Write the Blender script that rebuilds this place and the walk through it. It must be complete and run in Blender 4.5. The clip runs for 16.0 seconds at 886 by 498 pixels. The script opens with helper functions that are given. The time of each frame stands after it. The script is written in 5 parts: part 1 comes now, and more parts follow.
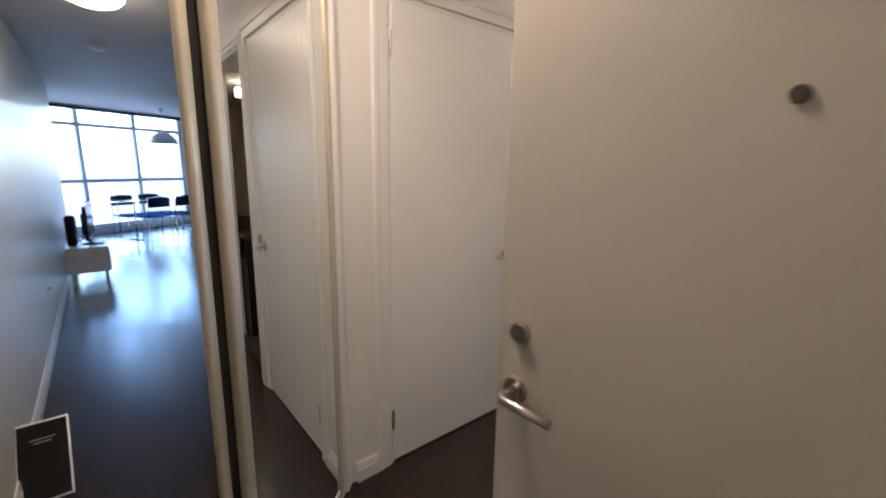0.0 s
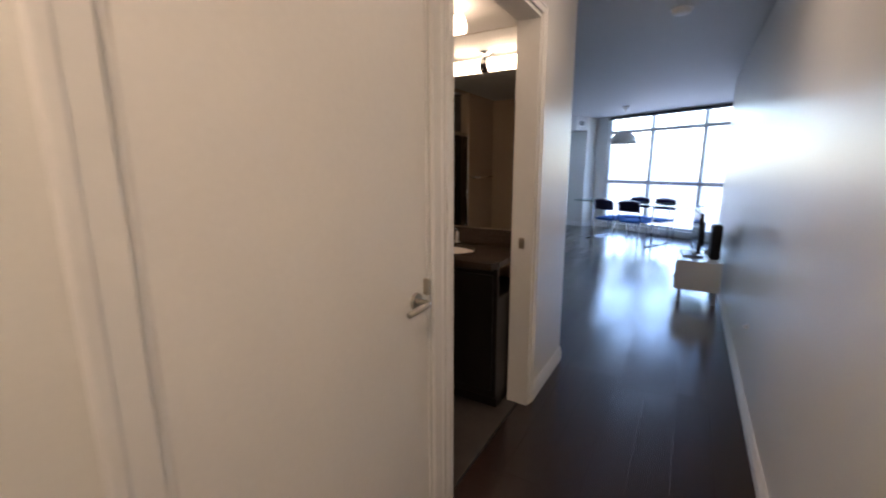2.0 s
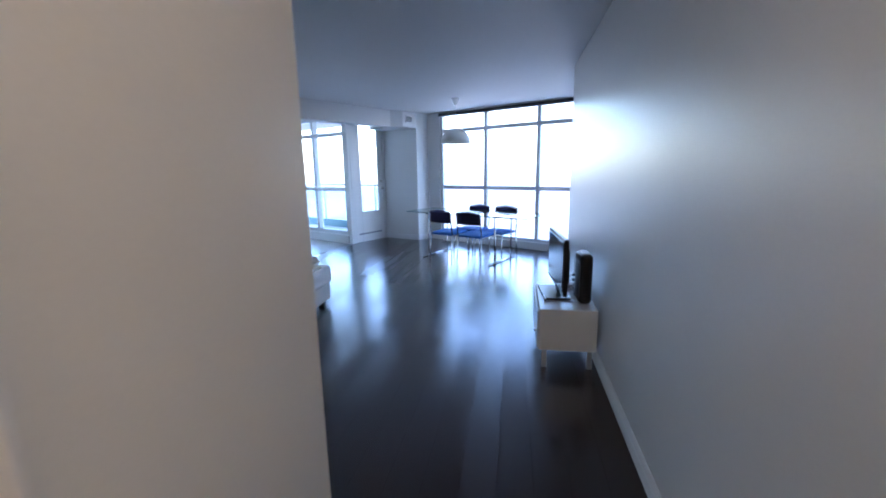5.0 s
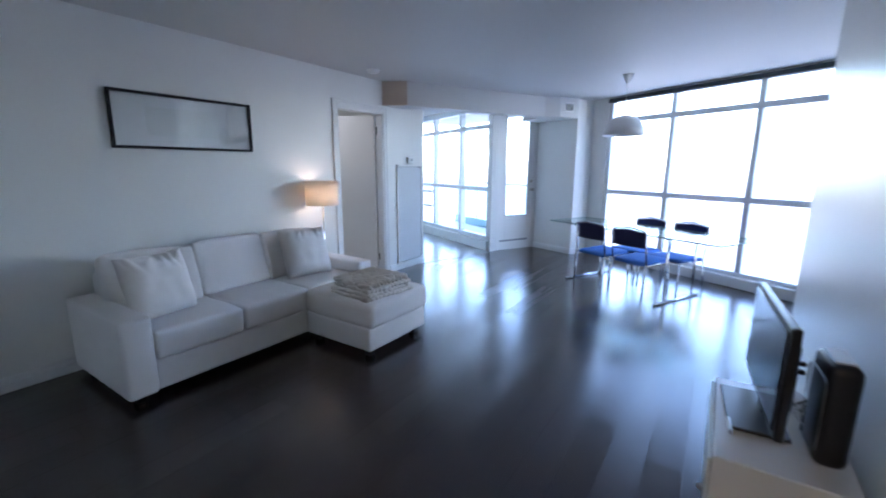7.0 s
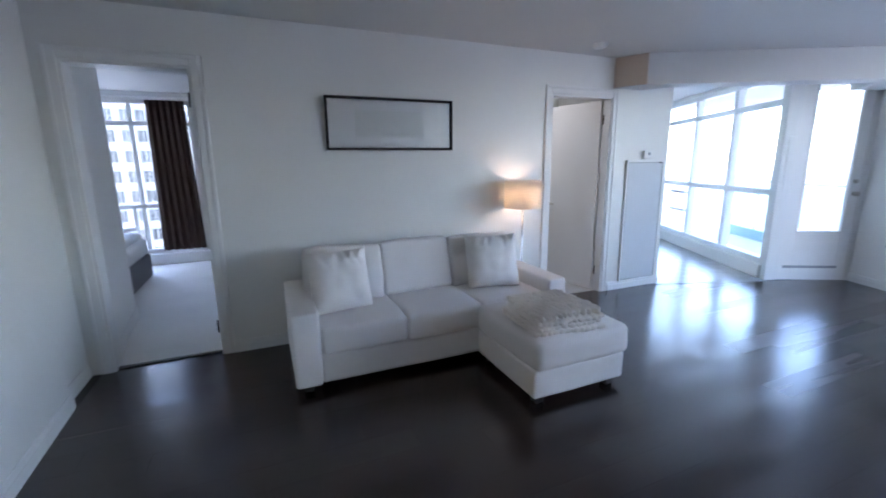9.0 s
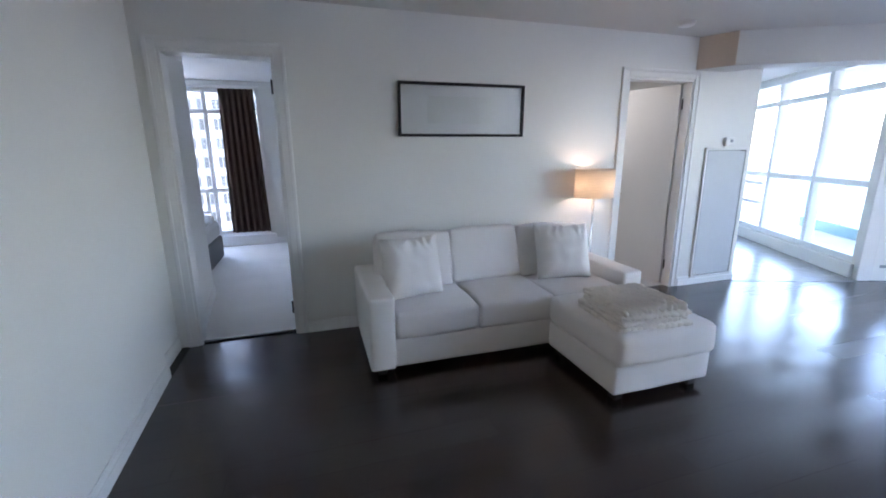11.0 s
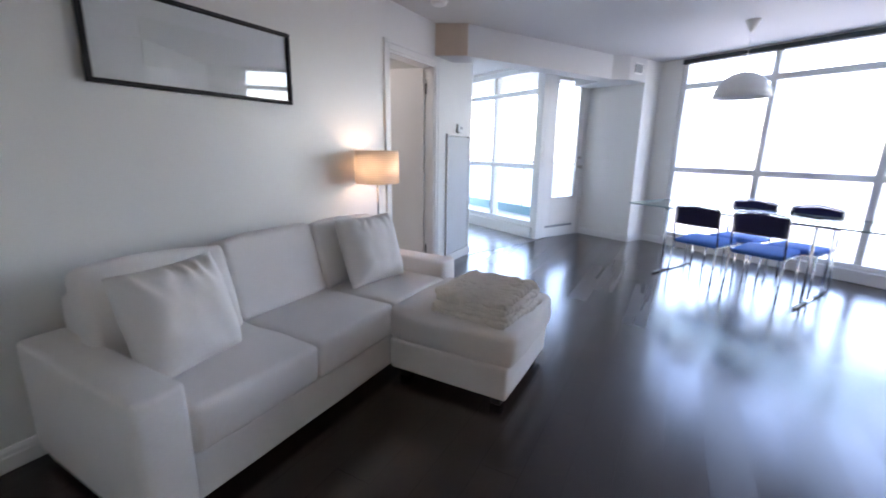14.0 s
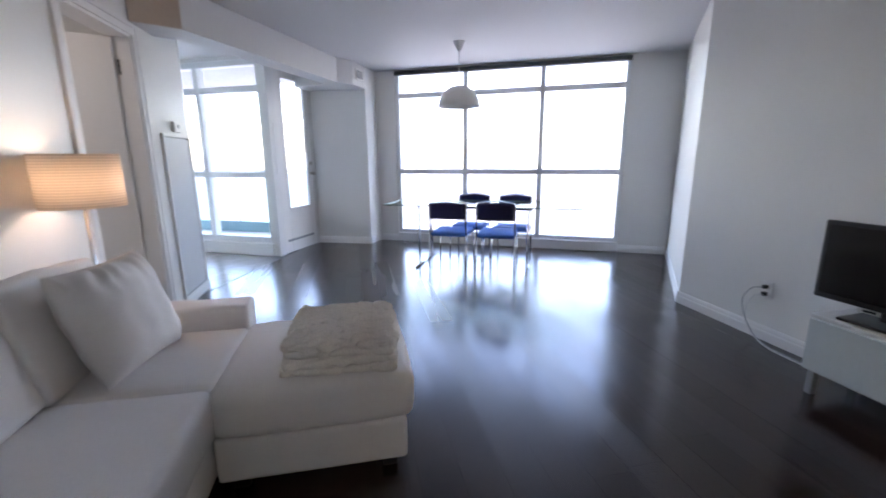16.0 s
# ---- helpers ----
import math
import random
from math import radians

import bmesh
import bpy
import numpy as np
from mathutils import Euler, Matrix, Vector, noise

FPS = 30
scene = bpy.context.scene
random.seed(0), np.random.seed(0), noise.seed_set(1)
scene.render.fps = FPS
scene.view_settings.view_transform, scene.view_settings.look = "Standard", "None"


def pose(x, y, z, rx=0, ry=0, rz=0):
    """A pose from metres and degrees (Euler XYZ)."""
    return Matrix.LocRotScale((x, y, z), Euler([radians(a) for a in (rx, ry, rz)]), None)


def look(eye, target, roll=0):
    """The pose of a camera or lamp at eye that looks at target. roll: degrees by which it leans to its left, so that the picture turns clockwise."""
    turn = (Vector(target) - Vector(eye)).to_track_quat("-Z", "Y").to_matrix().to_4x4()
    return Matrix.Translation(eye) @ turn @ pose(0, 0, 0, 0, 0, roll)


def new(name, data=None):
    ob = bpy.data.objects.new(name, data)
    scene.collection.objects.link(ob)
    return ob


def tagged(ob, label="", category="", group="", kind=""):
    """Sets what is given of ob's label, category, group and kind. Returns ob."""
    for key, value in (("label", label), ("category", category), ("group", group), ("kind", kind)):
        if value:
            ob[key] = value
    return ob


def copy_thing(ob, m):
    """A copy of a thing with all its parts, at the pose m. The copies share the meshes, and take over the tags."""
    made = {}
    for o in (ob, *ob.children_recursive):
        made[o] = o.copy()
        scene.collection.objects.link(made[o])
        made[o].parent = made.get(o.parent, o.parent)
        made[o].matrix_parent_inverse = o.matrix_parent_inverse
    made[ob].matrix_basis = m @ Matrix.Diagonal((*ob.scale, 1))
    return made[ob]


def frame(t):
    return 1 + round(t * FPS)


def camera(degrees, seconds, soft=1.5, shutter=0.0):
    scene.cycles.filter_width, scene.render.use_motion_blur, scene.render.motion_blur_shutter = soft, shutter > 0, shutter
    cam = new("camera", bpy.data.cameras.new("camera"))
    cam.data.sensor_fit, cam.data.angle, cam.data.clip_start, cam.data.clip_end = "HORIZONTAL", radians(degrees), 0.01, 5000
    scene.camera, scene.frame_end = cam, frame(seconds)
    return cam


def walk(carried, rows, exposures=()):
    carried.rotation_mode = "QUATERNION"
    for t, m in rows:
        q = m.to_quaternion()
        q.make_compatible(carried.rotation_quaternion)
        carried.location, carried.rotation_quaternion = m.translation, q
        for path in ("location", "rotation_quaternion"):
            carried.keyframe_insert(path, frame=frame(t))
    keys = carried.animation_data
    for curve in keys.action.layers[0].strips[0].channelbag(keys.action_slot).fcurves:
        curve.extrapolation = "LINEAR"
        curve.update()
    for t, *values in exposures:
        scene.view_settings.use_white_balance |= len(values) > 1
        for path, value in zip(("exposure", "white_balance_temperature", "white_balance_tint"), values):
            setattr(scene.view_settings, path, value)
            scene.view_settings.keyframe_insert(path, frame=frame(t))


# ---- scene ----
cam = camera(93.4, 16.0, soft=1.8, shutter=0.4)
PATH = [
    (0, (-0.102, -0.453, 1.423), (1.145, 1.061, 1.032), 0.9),
    (0.5, (0.051, -0.191, 1.421), (1.226, 1.38, 1.031), 1.9),
    (1, (0.225, 0.045, 1.38), (1.438, 1.6, 1.042), 1.0),
    (1.5, (0.383, 0.202, 1.389), (1.832, 1.54, 1.054), -0.5),
    (2, (0.568, 0.378, 1.356), (2.261, 1.37, 0.971), -0.2),
    (2.5, (0.792, 0.513, 1.327), (2.629, 1.199, 0.936), -0.4),
    (3, (1.056, 0.571, 1.361), (2.957, 1.054, 0.97), -1.1),
    (3.5, (1.37, 0.624, 1.388), (3.311, 0.903, 0.997), -1.5),
    (6, (3.165, 0.488, 1.409), (5.058, 1.024, 1.052), 0.5),
    (6.5, (3.443, 0.426, 1.436), (5.242, 1.218, 1.067), 0.0),
    (7, (3.717, 0.492, 1.403), (5.354, 1.573, 1.015), 0.2),
    (7.5, (3.957, 0.554, 1.407), (5.419, 1.854, 0.992), 0.2),
    (8, (4.177, 0.606, 1.411), (5.409, 2.129, 1.009), -0.0),
    (8.5, (4.345, 0.674, 1.402), (5.34, 2.364, 1.009), -0.2),
    (9, (4.472, 0.688, 1.419), (5.237, 2.491, 1.015), -0.7),
    (9.5, (4.534, 0.686, 1.419), (5.088, 2.561, 0.999), -0.5),
    (12, (4.073, 1.048, 1.385), (4.73, 2.873, 0.896), -0.7),
    (12.5, (4.023, 1.247, 1.355), (4.988, 2.935, 0.89), 0.2),
    (13, (3.983, 1.451, 1.331), (5.269, 2.917, 0.887), 1.0),
    (13.5, (4.019, 1.679, 1.297), (5.535, 2.904, 0.848), 0.9),
    (14, (4.067, 1.9, 1.276), (5.764, 2.846, 0.805), 0.7),
    (14.5, (4.104, 2.109, 1.247), (5.956, 2.717, 0.798), 0.2),
    (15, (4.182, 2.321, 1.241), (6.112, 2.623, 0.815), -0.2),
    (15.5, (4.247, 2.524, 1.219), (6.208, 2.482, 0.826), -0.4),
    (16, (4.363, 2.669, 1.222), (6.274, 2.266, 0.795), -0.4),
]
EXPOSURES = [
    (0.0, 3.42, 5250, 15), (0.5, 3.42, 5350, 15), (1.0, 3.47, 5700, 17), (2.5, 3.33, 5750, 18), (3.5, 3.2, 5250, 18), (6.0, 3.75, 5500, 17), (8.0, 3.9, 5850, 18), (9.5, 4.07, 6100, 19), (12.0, 4.18, 6500, 20), (14.5, 4.08, 6800, 24), (16.0, 3.9, 6850, 24),
]
walk(cam, [(t, look(eye, target, roll)) for t, eye, target, roll in PATH], EXPOSURES)

# ---- world and sun ----
world = bpy.data.worlds.new("overcast_sky")
scene.world = world
world.use_nodes = True
wn = world.node_tree.nodes
wn.clear()
sky = wn.new("ShaderNodeTexSky")
sky.sky_type = "NISHITA"
sky.sun_disc = False
sky.sun_elevation = radians(50)
sky.sun_rotation = radians(-100)
sky.air_density, sky.dust_density, sky.ozone_density = 1.0, 1.2, 0.6
back = wn.new("ShaderNodeBackground")
back.inputs["Strength"].default_value = 0.15
out = wn.new("ShaderNodeOutputWorld")
world.node_tree.links.new(sky.outputs["Color"], back.inputs["Color"])
world.node_tree.links.new(back.outputs["Background"], out.inputs["Surface"])
sun_data = bpy.data.lights.new("sun", "SUN")
sun_data.energy, sun_data.angle, sun_data.color = 1.2, radians(20), (1.0, 0.96, 0.9)
sun = new("sun", sun_data)
sun.matrix_world = look((-30, -6, 60), (5, 0, 0))

# ---- materials ----
def material(name, color, rough=0.5, metal=0.0, grain=0.04, scale=30.0, stain=0.05, stain_scale=2.0, bump=0.0, bump_scale=200.0, coat=0.0, spec=0.5, island=0.0, stretch=(1, 1, 1)):
    """A painted, cloth, wood or metal surface with fine grain, broad tone drift and relief."""
    m = bpy.data.materials.new(name)
    m.use_nodes = True
    n, l = m.node_tree.nodes, m.node_tree.links
    b = n["Principled BSDF"]
    b.inputs["Roughness"].default_value = rough
    b.inputs["Metallic"].default_value = metal
    b.inputs["Coat Weight"].default_value = coat
    b.inputs["Coat Roughness"].default_value = 0.2
    b.inputs["Specular IOR Level"].default_value = spec
    tc = n.new("ShaderNodeTexCoord")
    mp = n.new("ShaderNodeMapping")
    mp.inputs["Scale"].default_value = stretch
    l.new(tc.outputs["Object"], mp.inputs["Vector"])
    fine, broad = n.new("ShaderNodeTexNoise"), n.new("ShaderNodeTexNoise")
    fine.inputs["Scale"].default_value, fine.inputs["Detail"].default_value = scale, 4
    broad.inputs["Scale"].default_value, broad.inputs["Detail"].default_value = stain_scale, 3
    l.new(mp.outputs["Vector"], fine.inputs["Vector"])
    l.new(mp.outputs["Vector"], broad.inputs["Vector"])
    def gain(source, amount):
        r = n.new("ShaderNodeMapRange")
        r.inputs["From Min"].default_value, r.inputs["From Max"].default_value = 0.25, 0.75
        r.inputs["To Min"].default_value, r.inputs["To Max"].default_value = 1 - amount, 1 + amount
        l.new(source, r.inputs["Value"])
        return r.outputs["Result"]
    mul = n.new("ShaderNodeMath")
    mul.operation = "MULTIPLY"
    l.new(gain(fine.outputs["Fac"], grain), mul.inputs[0])
    l.new(gain(broad.outputs["Fac"], stain), mul.inputs[1])
    value = mul.outputs["Value"]
    if island:
        info, r2, m2 = n.new("ShaderNodeObjectInfo"), n.new("ShaderNodeMapRange"), n.new("ShaderNodeMath")
        r2.inputs["To Min"].default_value, r2.inputs["To Max"].default_value = 1 - island, 1 + island
        m2.operation = "MULTIPLY"
        l.new(info.outputs["Random"], r2.inputs["Value"])
        l.new(r2.outputs["Result"], m2.inputs[0])
        l.new(value, m2.inputs[1])
        value = m2.outputs["Value"]
    vec = n.new("ShaderNodeVectorMath")
    vec.operation = "SCALE"
    vec.inputs[0].default_value = color
    l.new(value, vec.inputs["Scale"])
    l.new(vec.outputs["Vector"], b.inputs["Base Color"])
    rr = n.new("ShaderNodeMapRange")
    rr.inputs["To Min"].default_value, rr.inputs["To Max"].default_value = rough * 0.85, min(1.0, rough * 1.15)
    l.new(broad.outputs["Fac"], rr.inputs["Value"])
    l.new(rr.outputs["Result"], b.inputs["Roughness"])
    if island and coat:
        gloss, add = n.new("ShaderNodeMapRange"), n.new("ShaderNodeMath")
        gloss.inputs["To Min"].default_value, gloss.inputs["To Max"].default_value = 0.82, 1.20
        add.operation = "MULTIPLY"
        l.new(info.outputs["Random"], gloss.inputs["Value"])
        l.new(gloss.outputs["Result"], add.inputs[0])
        l.new(rr.outputs["Result"], add.inputs[1])
        l.new(add.outputs["Value"], b.inputs["Roughness"])
        l.new(add.outputs["Value"], b.inputs["Coat Roughness"])
    if bump:
        relief, bp = n.new("ShaderNodeTexNoise"), n.new("ShaderNodeBump")
        relief.inputs["Scale"].default_value, relief.inputs["Detail"].default_value = bump_scale, 3
        bp.inputs["Strength"].default_value, bp.inputs["Distance"].default_value = bump, 0.004
        l.new(mp.outputs["Vector"], relief.inputs["Vector"])
        l.new(relief.outputs["Fac"], bp.inputs["Height"])
        l.new(bp.outputs["Normal"], b.inputs["Normal"])
    return m


def uneven(m, amount):
    """Lays each board at its own slight slope, with the grain's relief in the varnish too."""
    n, l = m.node_tree.nodes, m.node_tree.links
    info, white, geo = n.new("ShaderNodeObjectInfo"), n.new("ShaderNodeTexWhiteNoise"), n.new("ShaderNodeNewGeometry")
    white.noise_dimensions = "1D"
    off, flat, add, unit = (n.new("ShaderNodeVectorMath") for _ in range(4))
    off.operation, flat.operation, add.operation, unit.operation = "SUBTRACT", "MULTIPLY", "ADD", "NORMALIZE"
    off.inputs[1].default_value = (0.5, 0.5, 0.5)
    flat.inputs[1].default_value = (amount, amount, 0)
    l.new(info.outputs["Random"], white.inputs["W"])
    l.new(white.outputs["Color"], off.inputs[0])
    l.new(off.outputs["Vector"], flat.inputs[0])
    l.new(geo.outputs["Normal"], add.inputs[0])
    l.new(flat.outputs["Vector"], add.inputs[1])
    l.new(add.outputs["Vector"], unit.inputs[0])
    bump = next(x for x in n if x.bl_idname == "ShaderNodeBump")
    l.new(unit.outputs["Vector"], bump.inputs["Normal"])
    l.new(bump.outputs["Normal"], n["Principled BSDF"].inputs["Coat Normal"])


def glowing(name, color, strength, base=(0.9, 0.88, 0.84)):
    m = material(name, base, 0.4)
    b = m.node_tree.nodes["Principled BSDF"]
    b.inputs["Emission Color"].default_value = (*color, 1)
    b.inputs["Emission Strength"].default_value = strength
    return m


def glass(name, tint=(1, 1, 1), rough=0.0, ior=1.45):
    m = bpy.data.materials.new(name)
    m.use_nodes = True
    b = m.node_tree.nodes["Principled BSDF"]
    b.inputs["Base Color"].default_value = (*tint, 1)
    b.inputs["Transmission Weight"].default_value = 1.0
    b.inputs["Roughness"].default_value = rough
    b.inputs["IOR"].default_value = ior
    return m


def pane_glass(name, tint=(1, 1, 1), low=0.03, power=5.0):
    """Thin clear pane: light passes straight, with a mirror gloss that grows towards grazing."""
    m = bpy.data.materials.new(name)
    m.use_nodes = True
    n, l = m.node_tree.nodes, m.node_tree.links
    n.clear()
    t, g, mix, f, o = (n.new("ShaderNode" + k) for k in ("BsdfTransparent", "BsdfGlossy", "MixShader", "LayerWeight", "OutputMaterial"))
    p, r = n.new("ShaderNodeMath"), n.new("ShaderNodeMapRange")
    p.operation = "POWER"
    p.inputs[1].default_value = power
    r.inputs["To Min"].default_value, r.inputs["To Max"].default_value = low, 0.85
    t.inputs["Color"].default_value = (*tint, 1)
    g.inputs["Roughness"].default_value = 0.02
    l.new(f.outputs["Facing"], p.inputs[0])
    l.new(p.outputs["Value"], r.inputs["Value"])
    l.new(r.outputs["Result"], mix.inputs["Fac"])
    l.new(t.outputs["BSDF"], mix.inputs[1])
    l.new(g.outputs["BSDF"], mix.inputs[2])
    l.new(mix.outputs["Shader"], o.inputs["Surface"])
    return m


def cloth_shade(name, color):
    """Lampshade cloth: half the light passes through."""
    m = bpy.data.materials.new(name)
    m.use_nodes = True
    n, l = m.node_tree.nodes, m.node_tree.links
    n.clear()
    d, t, mix, o = (n.new("ShaderNode" + k) for k in ("BsdfDiffuse", "BsdfTranslucent", "MixShader", "OutputMaterial"))
    w, tc, ramp = n.new("ShaderNodeTexWave"), n.new("ShaderNodeTexCoord"), n.new("ShaderNodeMapRange")
    w.bands_direction = "Z"
    w.inputs["Scale"].default_value, w.inputs["Distortion"].default_value = 25, 0.4
    ramp.inputs["To Min"].default_value, ramp.inputs["To Max"].default_value = 0.8, 1.0
    vec = n.new("ShaderNodeVectorMath")
    vec.operation = "SCALE"
    vec.inputs[0].default_value = color
    l.new(tc.outputs["Object"], w.inputs["Vector"])
    l.new(w.outputs["Fac"], ramp.inputs["Value"])
    l.new(ramp.outputs["Result"], vec.inputs["Scale"])
    for s in (d, t):
        l.new(vec.outputs["Vector"], s.inputs["Color"])
    mix.inputs["Fac"].default_value = 0.55
    l.new(d.outputs["BSDF"], mix.inputs[1])
    l.new(t.outputs["BSDF"], mix.inputs[2])
    l.new(mix.outputs["Shader"], o.inputs["Surface"])
    return m


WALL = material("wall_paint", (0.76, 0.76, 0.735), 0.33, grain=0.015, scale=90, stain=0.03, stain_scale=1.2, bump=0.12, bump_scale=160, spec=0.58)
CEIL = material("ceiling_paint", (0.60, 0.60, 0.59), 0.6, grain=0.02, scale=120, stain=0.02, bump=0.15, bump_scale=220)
TRIM = material("white_trim_paint", (0.77, 0.77, 0.76), 0.35, grain=0.015, scale=40, stain=0.03, bump=0.05, bump_scale=60)
DOOR = material("white_door_paint", (0.80, 0.795, 0.78), 0.38, grain=0.015, scale=60, stain=0.03, bump=0.06, bump_scale=120)
ENTRY = material("entry_door_paint", (0.46, 0.445, 0.41), 0.42, grain=0.015, scale=70, stain=0.04, bump=0.08, bump_scale=150)
WOOD = material("espresso_laminate", (0.025, 0.0140, 0.0115), 0.235, grain=0.10, scale=26, stain=0.12, stain_scale=3, bump=0.05, bump_scale=16, island=0.16, stretch=(0.08, 1, 1), spec=0.15, coat=0.78)
uneven(WOOD, 0.026)
SUB = material("dark_underlay", (0.012, 0.009, 0.008), 0.6)
CARPET = material("bedroom_carpet", (0.74, 0.73, 0.70), 0.95, grain=0.12, scale=260, stain=0.05, bump=0.7, bump_scale=420)
TILE = material("floor_tile", (0.52, 0.50, 0.47), 0.3, grain=0.05, scale=14, stain=0.08)
PALETILE = material("pale_solarium_tile", (0.40, 0.41, 0.42), 0.22, grain=0.08, scale=18, stain=0.1, stain_scale=5, island=0.05)
GROUT = material("tile_grout", (0.25, 0.25, 0.25), 0.8)
DARKTILE = material("shower_tile", (0.11, 0.10, 0.09), 0.25, grain=0.2, scale=12, stain=0.15)
SLATE = material("bathroom_floor_tile", (0.06, 0.052, 0.048), 0.35, grain=0.2, scale=12, stain=0.15)
BATHWALL = material("bathroom_paint", (0.38, 0.285, 0.195), 0.5, grain=0.015, stain=0.03, bump=0.1, bump_scale=150)
SOFA = material("sofa_cloth", (0.83, 0.795, 0.77), 0.92, grain=0.09, scale=420, stain=0.03, stain_scale=4, bump=0.45, bump_scale=650)
KNIT = material("knit_wool", (0.82, 0.775, 0.715), 0.95, grain=0.12, scale=190, stain=0.05, stain_scale=9, bump=0.4, bump_scale=220)
FOOT = material("dark_foot", (0.012, 0.011, 0.01), 0.5)
CHROME = material("chrome", (0.75, 0.76, 0.78), 0.12, 1.0, grain=0.02, stain=0.03)
NICKEL = material("satin_nickel", (0.55, 0.52, 0.46), 0.3, 1.0, grain=0.04, scale=120, stain=0.05)
DARKMETAL = material("dark_metal", (0.08, 0.078, 0.075), 0.4, 0.9)
ALU = material("white_aluminium", (0.80, 0.82, 0.83), 0.4, 0.0, grain=0.02, stain=0.04)
DARKALU = material("dark_blind_case", (0.045, 0.048, 0.055), 0.5)
GREYALU = material("grey_aluminium", (0.30, 0.32, 0.34), 0.4, 0.3)
PANE = pane_glass("window_glass")
TABLEGLASS = pane_glass("table_glass", (0.88, 0.95, 0.93))
PICTUREGLASS = pane_glass("picture_glass", (1, 1, 1), 0.075, 3.0)
EDGEGLASS = material("glass_edge", (0.24, 0.33, 0.32), 0.15, grain=0.05)
RAILGLASS = pane_glass("balcony_glass", (0.78, 0.90, 0.92))
TEAL = material("teal_rail_base", (0.13, 0.25, 0.27), 0.3, grain=0.04, stain=0.08)
BEIGE = material("beige_end_face", (0.60, 0.50, 0.41), 0.5, grain=0.02, scale=60, stain=0.03, bump=0.1, bump_scale=150)
SMOKED = pane_glass("shower_glass", (0.55, 0.53, 0.5))
MIRROR = material("mirror_silver", (0.86, 0.88, 0.87), 0.015, 1.0, grain=0.0, stain=0.0)
NAVY = material("navy_cloth", (0.020, 0.024, 0.085), 0.9, grain=0.12, scale=300, bump=0.4, bump_scale=500)
BLUE = material("blue_cloth", (0.055, 0.17, 0.55), 0.9, grain=0.12, scale=300, bump=0.4, bump_scale=500)
BLACKPL = material("black_plastic", (0.012, 0.012, 0.014), 0.35, grain=0.05)
SCREEN = material("tv_screen", (0.010, 0.011, 0.013), 0.12, grain=0.0, stain=0.02)
SILVER = material("silver_plastic", (0.5, 0.51, 0.52), 0.35, 0.5)
LACQUER = material("white_lacquer", (0.72, 0.72, 0.70), 0.25, grain=0.01, stain=0.02)
FROST = material("frosted_front", (0.55, 0.60, 0.60), 0.2, grain=0.02, stain=0.04)
STONE = material("dark_stone", (0.045, 0.033, 0.025), 0.22, grain=0.4, scale=110, stain=0.2)
ESPRESSO = material("espresso_cabinet", (0.006, 0.0045, 0.004), 0.45, grain=0.2, scale=30, stretch=(1, 1, 0.1))
PORCELAIN = material("porcelain", (0.82, 0.80, 0.75), 0.12, grain=0.0, stain=0.02)
SHADE = cloth_shade("lampshade_cloth", (0.86, 0.79, 0.70))
PENDANT = material("pendant_white", (0.78, 0.78, 0.77), 0.35, grain=0.01)
PANELM = material("grey_panel", (0.56, 0.585, 0.61), 0.4, grain=0.01, stain=0.02)
CURTAIN = material("brown_curtain", (0.060, 0.031, 0.022), 0.85, grain=0.15, scale=200, stain=0.1, bump=0.3, bump_scale=400)
BEDCLOTH = material("white_bedding", (0.72, 0.72, 0.72), 0.9, grain=0.04, scale=200, bump=0.2, bump_scale=12)
BEDBASE = material("grey_bed_base", (0.16, 0.16, 0.17), 0.85, grain=0.1, scale=300)
PAPER = material("picture_paper", (0.74, 0.76, 0.77), 0.5, grain=0.01)
PAPERDARK = material("picture_print", (0.69, 0.72, 0.71), 0.5, grain=0.06, scale=6)
BLACKWOOD = material("black_frame", (0.010, 0.010, 0.014), 0.55, spec=0.3)
CONCRETE = material("concrete", (0.50, 0.51, 0.51), 0.8, grain=0.1, scale=25, stain=0.1, bump=0.3)
FACADE = material("far_facade", (0.34, 0.335, 0.32), 0.8, grain=0.06, scale=2, stain=0.06, stain_scale=0.3)
FARGLASS = material("far_window_glass", (0.05, 0.055, 0.06), 0.3, grain=0.1, island=0.5)
GROUND = material("hazy_ground", (0.21, 0.21, 0.205), 0.9, grain=0.25, scale=0.05, stain=0.35, stain_scale=0.008)
BULB = glowing("hall_dome_glass", (1.0, 0.72, 0.46), 1.7)
FOYERBULB = glowing("foyer_dome_glass", (1.0, 0.70, 0.42), 5.5)
DENBULB = glowing("den_dome_glass", (1.0, 0.97, 0.93), 1.7)
TUBE = glowing("vanity_tube_glass", (1.0, 0.68, 0.40), 1.7)
CARD = material("dark_card", (0.012, 0.012, 0.014), 0.7, spec=0.15)
GREYTXT = material("grey_print", (0.25, 0.25, 0.25), 0.5)
WHITECABLE = material("white_cable", (0.6, 0.6, 0.6), 0.5)

# ---- building helpers ----
def part(name, bm, mat, parent=None, label="", smooth=False):
    """One mesh object from a bmesh, under its thing or part."""
    me = bpy.data.meshes.new(name)
    bmesh.ops.recalc_face_normals(bm, faces=bm.faces[:])
    bm.to_mesh(me)
    bm.free()
    me.materials.append(mat)
    if smooth:
        for p in me.polygons:
            p.use_smooth = True
    ob = new(name, me)
    if parent is not None:
        ob.parent = parent
    if label:
        ob["label"] = label
    return ob


def thing(name, m, label, category, group="", kind=""):
    """An Empty at the base of a thing."""
    e = new(name)
    e.empty_display_size = 0.1
    e.matrix_basis = m
    return tagged(e, label, category, group, kind)


